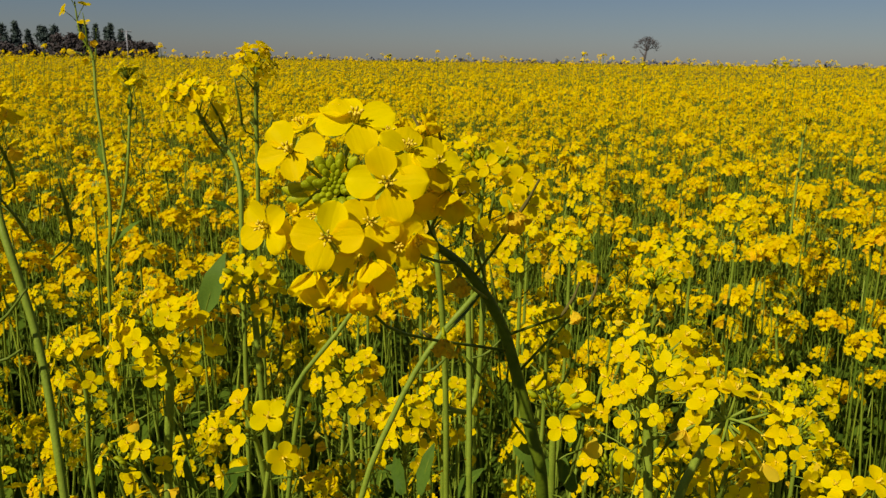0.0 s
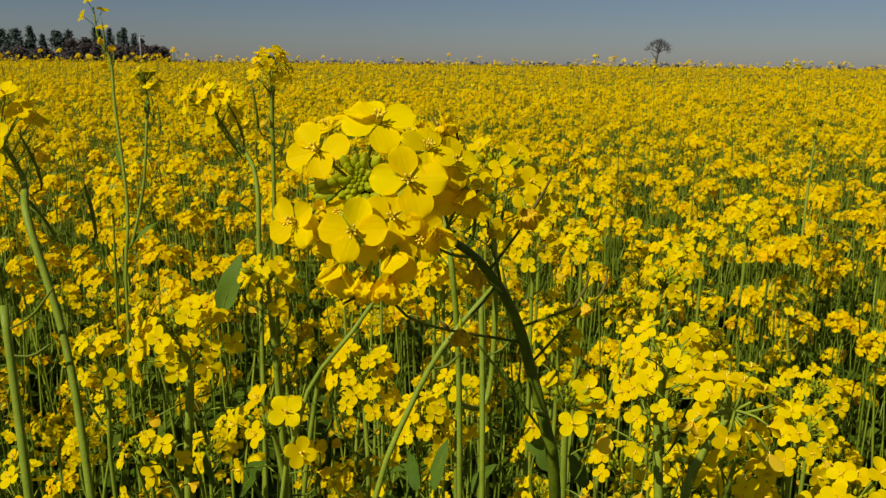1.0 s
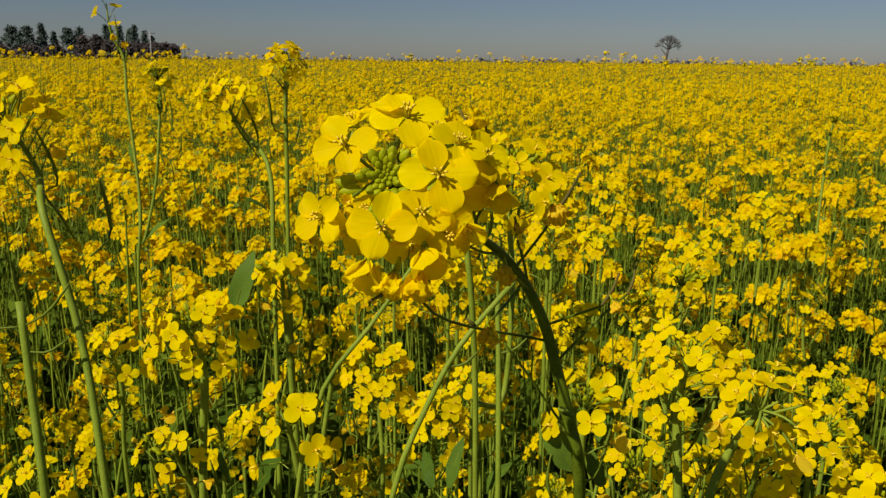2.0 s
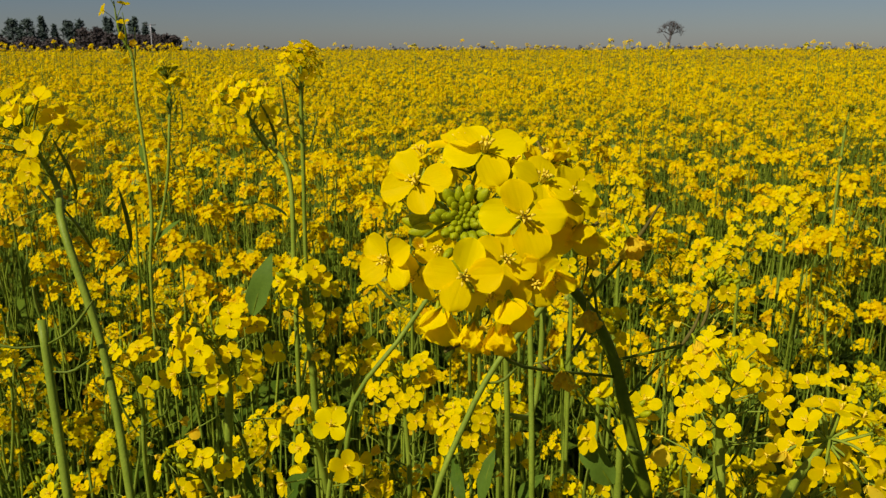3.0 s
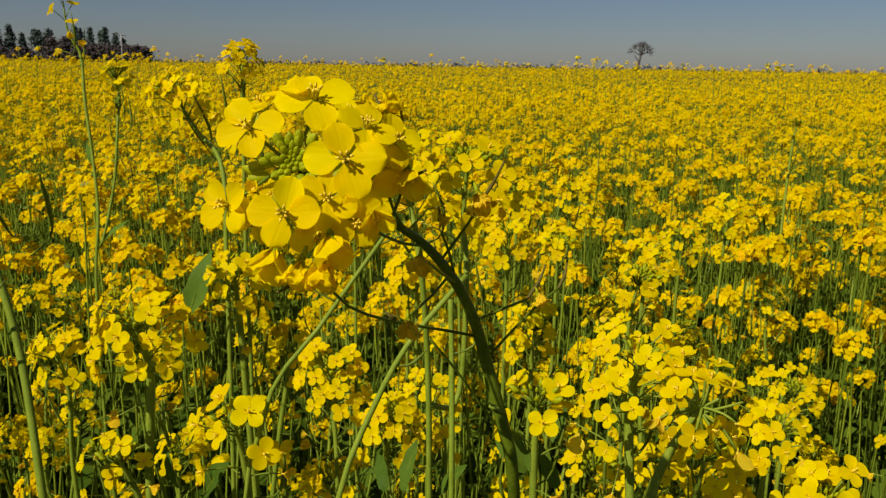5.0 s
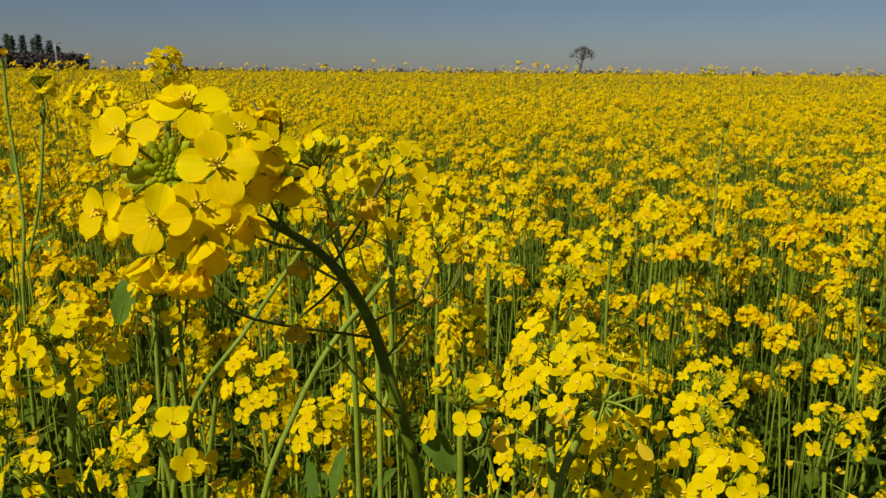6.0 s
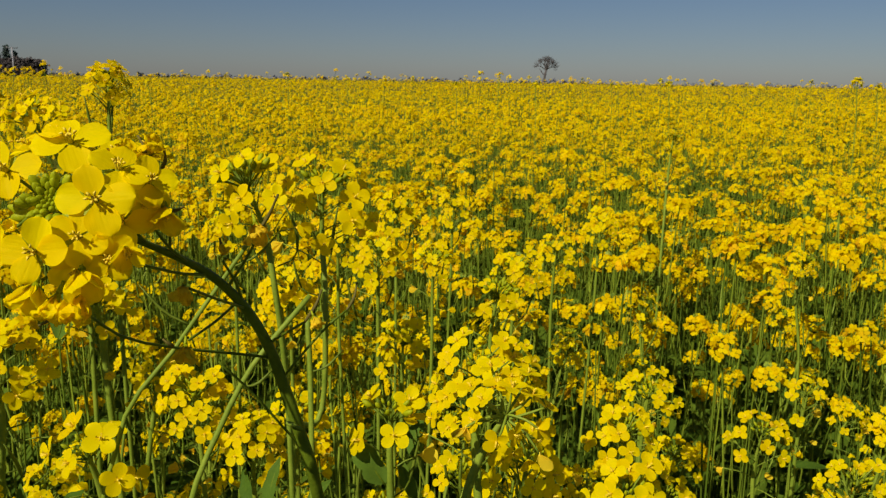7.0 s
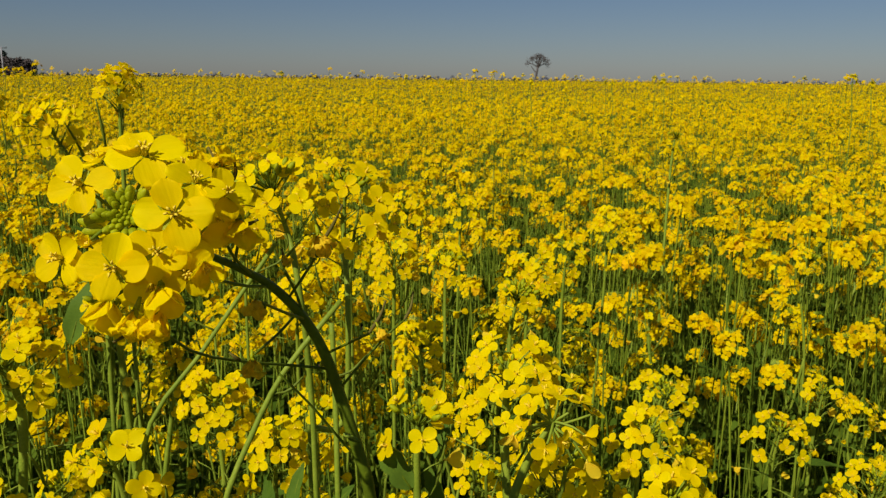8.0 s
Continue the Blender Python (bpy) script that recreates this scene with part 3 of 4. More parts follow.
def sideways_plant(r):
    """A plant that leans over, its open flowers in an arch over the bare tip and two closed ones hanging."""
    plant = thing("mustard_plant", (0.085, 0.25, 0), "mustard plant with a sideways flower head, partly withering", "mustard plant", "mustard plants in the field")
    tip = Vector((0.103, 0.239, 1.465))
    g = Geo()
    line = glide([tip, (0.099, 0.239, 1.459), (0.094, 0.240, 1.448), (0.090, 0.240, 1.433), (0.085, 0.25, 0.8), (0.085, 0.25, 0)], 26)
    g.add(*tube(line, [0.0006 + 0.0009 * min(1, i / 9) for i in range(26)], 8), 0)
    for at, face, size in (
        ((0.099, 0.248, 1.478), (-0.35, -0.5, 0.85), 0.95),
        ((0.100, 0.240, 1.475), (-0.2, -0.6, 0.8), 1),
        ((0.104, 0.237, 1.475), (0.1, -0.45, 0.9), 1),
        ((0.111, 0.238, 1.472), (0.4, -0.4, 0.85), 0.95),
        ((0.116, 0.239, 1.467), (0.65, -0.5, 0.6), 0.9),
        ((0.094, 0.235, 1.472), (-0.5, -0.75, 0.35), 1),
        ((0.092, 0.237, 1.464), (-0.55, -0.8, 0.1), 0.95),
        ((0.098, 0.230, 1.460), (-0.1, -0.85, -0.3), 0.9),
        ((0.104, 0.232, 1.461), (0.25, -0.9, -0.2), 0.85),
        ((0.093, 0.251, 1.470), (-0.5, -0.6, 0.6), 0.9),
        ((0.114, 0.257, 1.472), (0.1, -0.3, 0.9), 0.85),
        ((0.106, 0.242, 1.450), (0.1, -0.8, -0.4), 0.85),
        ((0.099, 0.244, 1.449), (-0.3, -0.8, -0.2), 0.85),
        ((0.114, 0.242, 1.454), (0.4, -0.8, -0.2), 0.8),
    ):
        part("flower", r.choice(FLOWERS), plant, facing(at, (face[0], face[1] * 0.35, face[2] + 0.25), r.uniform(0, 90), 0.72 * size))
        g.add(*tube(glide([line[r.randint(0, 2)], tip.lerp(Vector(at), 0.55) - Vector((0, 0, 0.001)), Vector(at)], 5), [0.0005, 0.0004], 5), 0)
    for at, face, size in (((0.112, 0.234, 1.462), (0.97, -0.15, 0), 1), ((0.113, 0.234, 1.453), (0.15, -0.15, -1), 1), ((0.089, 0.235, 1.463), (-0.4, -0.3, -0.8), 0.9), ((0.111, 0.241, 1.448), (0.2, -0.2, -0.95), 0.8)):
        part("drooping_flower", r.choice(BELLS), plant, facing(at, face, r.uniform(0, 90), 0.8 * size), "half-closed hanging yellow flower")
        g.add(*tube(glide([line[r.randint(0, 2)], tip.lerp(Vector(at), 0.6) + Vector((0, 0, 0.001)), Vector(at)], 5), [0.0005, 0.0004], 5), 0)
    part("stem", g.mesh("stem", [STEM_PALE]), plant)


def known_plants():
    r = random.Random(3)
    tall, bent = "tall slender mustard plant with a small flower head", "mustard plant with a bent green stem and loose flowers"
    full = "mustard plant with a dense round head of yellow flowers"
    low = mustard_plant(bent, (-0.08, 0.43), [((-0.078, 0.385, 1.391), (-0.1, -0.35, 1), [(-0.075, 0.40, 1.30)], 0.0018, dict(n_open=9, spread=0.022, along=0.014, size=1.2)),
                                       ((-0.138, 0.389, 1.368), (-0.2, -0.3, 1), [(-0.13, 0.40, 1.30)], 0.0014, dict(n_open=4, spread=0.011, bells=1))], r)
    for base, tip, width in (((-0.100, 0.405, 1.336), (-0.088, 0.390, 1.364), 0.014), ((-0.114, 0.407, 1.340), (-0.120, 0.402, 1.360), 0.008)):
        broad_leaf(low, base, tip, width, r)
    mustard_plant(full, (-0.15, 0.45), [((-0.131, 0.404, 1.437), (-0.1, -0.3, 1), [(-0.13, 0.41, 1.35)], 0.0019, dict(n_open=30, spread=0.025, along=0.008, size=0.98, bells=6))], r)
    mustard_plant(full, (-0.09, 0.53), [((-0.103, 0.498, 1.440), (0, -0.3, 1), [(-0.10, 0.505, 1.36)], 0.0018, dict(n_open=13, spread=0.018, along=0.01)),
                                       ((-0.068, 0.50, 1.385), (0.2, -0.3, 1), [(-0.08, 0.51, 1.32)], 0.0014, LOOSE)], r)
    mustard_plant(bent, (0.03, 0.43), [((0.000, 0.406, 1.526), (-0.3, -0.25, 1), [(0.014, 0.405, 1.475), (0.020, 0.41, 1.40)], 0.0013, dict(n_open=12, spread=0.022, size=1.12, bells=2, pods=2, along=0.012)),
                                      ((0.040, 0.441, 1.518), (0.05, -0.25, 1), [(0.040, 0.435, 1.45), (0.035, 0.43, 1.38)], 0.0013, dict(n_open=16, spread=0.027, size=1.12, bells=2, pods=2, along=0.016))], r)
    sideways_plant(r)
    mustard_plant(full, (0.12, 0.38), [((0.113, 0.346, 1.444), (0, -0.3, 1), [(0.115, 0.35, 1.36)], 0.0018, dict(n_open=30, spread=0.026, along=0.024, size=0.8))], r)
    p = mustard_plant("mustard plant with a green bud head and broad leaves", (0.08, 0.42), [((0.073, 0.374, 1.412), (0, -0.1, 1), [(0.074, 0.38, 1.34)], 0.0017, dict(n_open=5, spread=0.017, size=1.25, along=0.01))], r)
    for base, tip, width in (((0.070, 0.378, 1.367), (0.052, 0.375, 1.396), 0.013),
                             ((0.085, 0.389, 1.377), (0.090, 0.403, 1.394), 0.010),
                             ((0.088, 0.393, 1.350), (0.078, 0.389, 1.372), 0.009)):
        broad_leaf(p, base, tip, width, r)
    mustard_plant(tall, (-0.13, 0.66), [((-0.128, 0.653, 1.572), (0.05, 0, 1), [(-0.130, 0.652, 1.49), (-0.131, 0.65, 1.40)], 0.0014, dict(n_open=26, spread=0.0165, size=0.85, bells=5, pods=4, along=0.004))], r)
    q = mustard_plant(bent, (-0.10, 0.53), [((-0.151, 0.545, 1.548), (-0.35, -0.4, 0.85), [(-0.117, 0.534, 1.500), (-0.112, 0.518, 1.432)], 0.0013, dict(n_open=22, spread=0.021, bells=2, pods=2))], r)
    part("leaf", LEAVES[0], q, pose(-0.168, 0.615, 1.372) @ pose(0, 0, 0, 60, -75, 20) @ Matrix.Diagonal((0.55, 1.0, 0.7, 1)), "upright green leaf")
    part("leaf", LEAVES[3], q, pose(-0.118, 0.53, 1.47) @ pose(0, 0, 0, 0, -35, 170) @ Matrix.Scale(0.3, 4))
    forked = mustard_plant("tall slender mustard plant forked into two thin stems", (-0.30, 0.82), [
        ((-0.383, 0.920, 1.626), (-0.1, 0, 1), [(-0.370, 0.922, 1.571), (-0.364, 0.910, 1.523), (-0.354, 0.895, 1.458), (-0.347, 0.881, 1.399), (-0.349, 0.866, 1.328)], 0.0014, dict(n_open=4, spread=0.014, size=1.0, bells=4, pods=2, along=0.012, buds=False)),
        ((-0.331, 0.915, 1.554), (-0.1, 0, 1), [(-0.326, 0.904, 1.506), (-0.330, 0.887, 1.429), (-0.345, 0.873, 1.363)], 0.0013, dict(n_open=14, spread=0.020, size=1.0, bells=4, pods=6, along=0.012))], r, leaves=0)
    for base, tip, width in (((-0.345, 0.873, 1.365), (-0.318, 0.879, 1.398), 0.008), ((-0.354, 0.894, 1.452), (-0.365, 0.900, 1.477), 0.007), ((-0.327, 0.905, 1.512), (-0.329, 0.909, 1.530), 0.005)):
        broad_leaf(forked, base, tip, width, r)
    mustard_plant("mustard plant with a leaning stem and curved side shoots", (-0.13, 0.33), [((-0.204, 0.380, 1.545), (-0.25, -0.35, 0.9), [(-0.183, 0.370, 1.499), (-0.164, 0.356, 1.443), (-0.150, 0.338, 1.371)], 0.0015, dict(n_open=20, spread=0.022, bells=3, pods=4))], r)
    for tip, ax, via, n, sp, al in (
        ((0.149, 0.486, 1.442), (0.1, -0.2, 1), (0.145, 0.49, 1.36), 6, 0.016, 0.004),
        ((0.125, 0.650, 1.428), (0, -0.2, 1), (0.125, 0.655, 1.34), 11, 0.018, 0.006),
        ((0.160, 0.485, 1.392), (0.1, -0.2, 1), (0.16, 0.49, 1.30), 18, 0.022, 0.012),
        ((0.304, 0.602, 1.325), (0.1, -0.2, 1), (0.30, 0.61, 1.24), 26, 0.034, 0.004),
        ((0.339, 0.486, 1.337), (0, -0.2, 1), (0.34, 0.49, 1.25), 20, 0.026, 0.004),
        ((0.400, 0.532, 1.345), (0, -0.2, 1), (0.40, 0.54, 1.25), 13, 0.020, 0.004),
        ((0.373, 0.429, 1.328), (0, -0.2, 1), (0.375, 0.43, 1.24), 20, 0.026, 0.004),
        ((-0.037, 0.455, 1.394), (0, -0.2, 1), (-0.035, 0.46, 1.31), 24, 0.025, 0.012),
        ((0.000, 0.434, 1.372), (0.1, -0.2, 1), (0.0, 0.44, 1.29), 17, 0.020, 0.010),
        ((-0.170, 0.442, 1.345), (-0.1, -0.2, 1), (-0.17, 0.45, 1.26), 11, 0.018, 0.008),
        ((0.003, 0.59, 1.418), (0, -0.2, 1), (0.003, 0.60, 1.33), 18, 0.023, 0.010),
        ((0.215, 0.420, 1.375), (0.1, -0.2, 1), (0.215, 0.43, 1.29), 16, 0.022, 0.010),
        ((0.260, 0.500, 1.362), (0, -0.2, 1), (0.26, 0.51, 1.28), 14, 0.020, 0.006),
        ((-0.210, 0.480, 1.395), (-0.1, -0.2, 1), (-0.21, 0.49, 1.31), 15, 0.021, 0.010),
        ((-0.205, 0.365, 1.370), (-0.1, -0.2, 1), (-0.20, 0.37, 1.30), 12, 0.020, 0.010),
        ((0.020, 0.470, 1.375), (0, -0.2, 1), (0.02, 0.48, 1.30), 10, 0.018, 0.010),
        ((-0.010, 0.360, 1.335), (0, -0.2, 1), (-0.01, 0.37, 1.25), 9, 0.017, 0.006),
        ((0.148, 0.245, 1.432), (0, -0.3, 1), (0.15, 0.25, 1.36), 12, 0.014, 0.002),
        ((0.075, 0.56, 1.455), (0, -0.2, 1), (0.075, 0.57, 1.375), 14, 0.02, 0.008),
        ((0.185, 0.6, 1.43), (0, -0.2, 1), (0.185, 0.61, 1.35), 15, 0.022, 0.008),
        ((0.1, 0.74, 1.455), (0, -0.2, 1), (0.1, 0.75, 1.375), 14, 0.021, 0.008),
        ((0.045, 0.66, 1.44), (0, -0.2, 1), (0.045, 0.67, 1.36), 13, 0.02, 0.008),
        ((0.25, 0.72, 1.42), (0, -0.2, 1), (0.25, 0.73, 1.34), 14, 0.021, 0.008),
        ((0.01, 0.58, 1.43), (0, -0.2, 1), (0.01, 0.59, 1.35), 12, 0.019, 0.008),
        ((0.17, 0.86, 1.44), (0, -0.2, 1), (0.17, 0.87, 1.36), 15, 0.022, 0.008),
        ((0.32, 0.8, 1.43), (0, -0.2, 1), (0.32, 0.81, 1.35), 14, 0.021, 0.008),
        ((0.09, 0.52, 1.4), (0, -0.2, 1), (0.09, 0.53, 1.32), 12, 0.02, 0.008),
        ((-0.05, 0.72, 1.45), (0, -0.2, 1), (-0.05, 0.73, 1.37), 14, 0.021, 0.008),
        ((0.12, 0.275, 1.434), (0.05, -0.2, 1), (0.12, 0.283, 1.354), 13, 0.015, 0.01),
        ((0.142, 0.391, 1.365), (0.05, -0.2, 1), (0.142, 0.399, 1.285), 16, 0.021, 0.01),
        ((0.192, 0.431, 1.332), (0.05, -0.2, 1), (0.192, 0.439, 1.252), 16, 0.021, 0.01),
        ((0.124, 0.465, 1.326), (0.05, -0.2, 1), (0.124, 0.473, 1.246), 17, 0.022, 0.01),
        ((0.16, 0.426, 1.333), (0.05, -0.2, 1), (0.16, 0.434, 1.253), 15, 0.02, 0.01),
        ((0.076, 0.477, 1.299), (0.05, -0.2, 1), (0.076, 0.485, 1.219), 15, 0.021, 0.01),
    ):
        mustard_plant(full if n > 12 else STANDARD, (tip[0] + r.uniform(-0.03, 0.03), tip[1] + r.uniform(0, 0.04)), [(tip, ax, [via], 0.0012, dict(n_open=int(n * (1.15 if tip[2] > 1.37 else 0.75)), spread=0.9 * sp, along=al, bells=16 if n == 24 else 4, pods=2, size=0.78 if tip[0] > 0.24 or tip[1] < 0.3 else 0.88))], r, leaves=2)
    mustard_plant(tall, (0.57, 1.25), [((0.609, 1.308, 1.485), (0.1, 0, 1), [(0.60, 1.30, 1.40), (0.577, 1.25, 1.182)], 0.0018, dict(n_open=12, spread=0.018, bells=5, pods=6, along=0.02))], r)


known_plants()


def bare_stalk(label, pts, radius, shoots, r, group=""):
    """A thick pale stalk whose top is lost, with a few thin shoots and pods."""
    plant = thing("mustard_stalk", (pts[-1][0], pts[-1][1], 0), label, "mustard plant", group)
    line = glide(pts, 16)
    part("stem", Geo().add(*tube(line, [radius * 0.85, radius], 9), 0).mesh("stem", [STEM_PALE]), plant)
    for s, ax, ln in shoots:
        p = line[int(s * 15)]
        d = Vector(ax).normalized() * ln
        g = Geo().add(*tube(glide([p, p + d * 0.5 + Vector((0, 0, -0.002)), p + d + Vector((0, 0, 0.12 * ln))], 6), [0.0006, 0.0005, 0.0006, 0.0008, 0.0006, 0.0002], 5), 0)
        part("side_shoot", g.mesh("side_shoot", [POD]), plant)
    return plant


SR = random.Random(8)
bare_stalk("thick pale green mustard stalk with a broken top", [(-0.1865, 0.349, 1.461), (-0.180, 0.339, 1.42), (-0.173, 0.328, 1.376), (-0.16, 0.32, 0.8), (-0.155, 0.32, 0)], 0.0022,
           [(0, (-0.15, 0, 1), 0.014), (0.1, (-1, -0.1, 0.1), 0.03), (0.12, (0.8, 0, 0.6), 0.03), (0.18, (1, 0, 0.2), 0.02)], SR)
bare_stalk("slanting pale green mustard stalk with thin side shoots", [(0.036, 0.345, 1.477), (0.011, 0.336, 1.448), (-0.003, 0.330, 1.422), (-0.017, 0.321, 1.385), (-0.06, 0.33, 0.9), (-0.07, 0.33, 0)], 0.0014,
           [(0.3, (0.8, 0.1, 0.3), 0.015)], SR)
bare_stalk("slanting green mustard stalk behind the flower head", [(0.004, 0.408, 1.490), (-0.033, 0.395, 1.438), (-0.061, 0.386, 1.397), (-0.10, 0.38, 1.0), (-0.10, 0.38, 0)], 0.0013,
           [(0.1, (0.8, 0, 0.5), 0.03), (0.24, (-0.8, 0, 0.6), 0.03)], SR)
upright = bare_stalk("upright green mustard stalk with thin pods", [(0.031, 0.415, 1.445), (0.032, 0.412, 1.42), (0.033, 0.395, 1.343), (0.035, 0.39, 0.7), (0.035, 0.39, 0)], 0.0017,
           [(0.3, (0.9, 0, 0.5), 0.02)], SR)

for base, tip, width in (((0.007, 0.407, 1.339), (0.011, 0.413, 1.366), 0.009), ((-0.003, 0.417, 1.333), (-0.010, 0.433, 1.353), 0.008), ((0.027, 0.424, 1.328), (0.038, 0.418, 1.349), 0.008)):
    broad_leaf(upright, base, tip, width, SR)


def near_field():
    """Plants that can be told apart, as copies of a few kinds."""
    r = random.Random(21)
    spots = []
    while len(spots) < 62:
        y = math.sqrt(r.uniform(0.44**2, 0.97**2))
        x = r.uniform(-0.80 * y - 0.2, 0.98 * y + 0.2)
        if x < -0.10 and y < 0.62 and r.random() < 0.6:
            continue
        if all((x - a) ** 2 + (y - b) ** 2 > 0.052**2 for a, b in spots):
            spots.append((x, y))
    kinds = []
    for i, (x, y) in enumerate(spots):
        top = min(max(r.gauss(1.27 + 0.10 * (y - 0.45), 0.05), 1.15), 1.43 if y > 0.62 else 1.33)
        if i < 9:
            heads = []
            for k in range(r.choice((2, 2, 3))):
                off = Vector((r.uniform(-0.05, 0.05), r.uniform(-0.05, 0.05), 0))
                tip = Vector((x, y, 1.28 - 0.075 * k)) + off
                heads.append((tip, (r.uniform(-0.25, 0.25), r.uniform(-0.3, 0.1), 1), [tip + Vector((-off.x * 0.4, -off.y * 0.4, -0.13))], 0.0012, dict(n_open=r.randint(14, 21), spread=r.uniform(0.014, 0.020), bells=r.randint(3, 5), pods=2, size=0.78, along=r.uniform(0, 0.01))))
            kinds.append(mustard_plant(STANDARD, (x, y), heads, r, leaves=2))
        else:
            copy_thing(r.choice(kinds), pose(x, y, 0, 0, 0, r.uniform(-60, 60)) @ Matrix.Scale(top / 1.28, 4))


near_field()


def tall_plants():
    """Single plants that rise over the crop against the sky."""
    r = random.Random(31)
    kind = None
    for x, y, z, n in (
        (-0.31, 5.22, 1.60, 12), (0.0, 5.7, 1.58, 8), (0.07, 6.2, 1.59, 10), (0.66, 7.16, 1.60, 9), (0.68, 4.57, 1.56, 12), (1.44, 6.02, 1.61, 10), (1.01, 4.01, 1.57, 12), (2.14, 6.96, 1.61, 9),
        (2.06, 5.93, 1.57, 12), (2.03, 4.91, 1.60, 10), (1.68, 3.92, 1.58, 14), (3.26, 5.26, 1.61, 10), (1.85, 2.66, 1.60, 14), (2.39, 3.31, 1.58, 14), (-1.32, 7.42, 1.59, 12), (-1.14, 8.43, 1.60, 10),
        (1.77, 4.94, 1.56, 12), (-1.18, 5.33, 1.55, 12),
    ):
        how = dict(n_open=n - 2, spread=0.017, size=1.25, bells=1, pods=1, along=0.006)
        mustard_plant("tall mustard plant standing above the rest of the crop", (x + 0.02, y), [((x, y, z), (r.uniform(-0.2, 0.2), 0, 1), [(x + 0.01, y, z - 0.15)], 0.0014, how)], r, leaves=0)


tall_plants()


# ---- the bent flower head close to the camera ----
HERO = pose(-0.0019, 0.1656, 1.5440, -14.2, 0, 1.3)


def aimed(at, face, angle):
    """The pose of a flower whose first petal points at an angle round the way it faces; millimetres in the head's own axes."""
    n, a = Vector(face).normalized(), radians(angle)
    side = Vector((math.cos(a), 0, math.sin(a)))
    side = (side - n * side.dot(n)).normalized()
    turn = Matrix((side, n.cross(side), n)).transposed().to_4x4()
    return HERO @ Matrix.Translation(Vector(at) / 1000) @ turn


def hero_flower(plant, at, face, angle, size, rng, opening=1.0, crumple=0.06, old=False, name="flower"):
    """A flower of four petals on a calyx with sepals, a pistil and stamens. size: the petal's length in millimetres."""
    r = size / 1000
    m = aimed(at, face, angle)
    g = Geo()
    g.add(*tube(glide([(0, 0, -0.32 * r), (0.01 * r, 0, -0.12 * r), (0, 0, 0.06 * r)], 4), [0.05 * r, 0.10 * r], 6), 0)
    fl = part(name, g.mesh("calyx", [BUD]), plant, m)
    for k in range(4):
        v, f = petal_shape(r * rng.uniform(0.92, 1.04), rng.uniform(0.39, 0.43) * (0.9 if crumple > 0.3 else 1), opening * rng.uniform(0.78, 1.08), crumple, 15, 13 if crumple > 0.3 else 11, rng, 0.20, True)
        spin = 90 * k + (6 if k % 2 else -6) + rng.uniform(-9, 9)
        part("petal", Geo().add(v, f).mesh("petal", [PETAL_OLD if old else PETAL_NEAR]), fl, m @ Matrix.Rotation(radians(spin), 4, "Z"))
    for k in range(4):
        v, f = petal_shape(0.5 * r, 0.16, 0.75 * opening + 0.1, 0.1, 6, 3, rng)
        part("sepal", Geo().add(v, f).mesh("sepal", [BUD]), fl, m @ Matrix.Translation((0, 0, -0.06 * r)) @ Matrix.Rotation(radians(90 * k + 45), 4, "Z"))
    s = Geo()
    stamen_geo(s, r, rng, opening)
    part("pistil", s.mesh("pistil", [FILAMENT, ANTHER]), fl, m)
    return fl


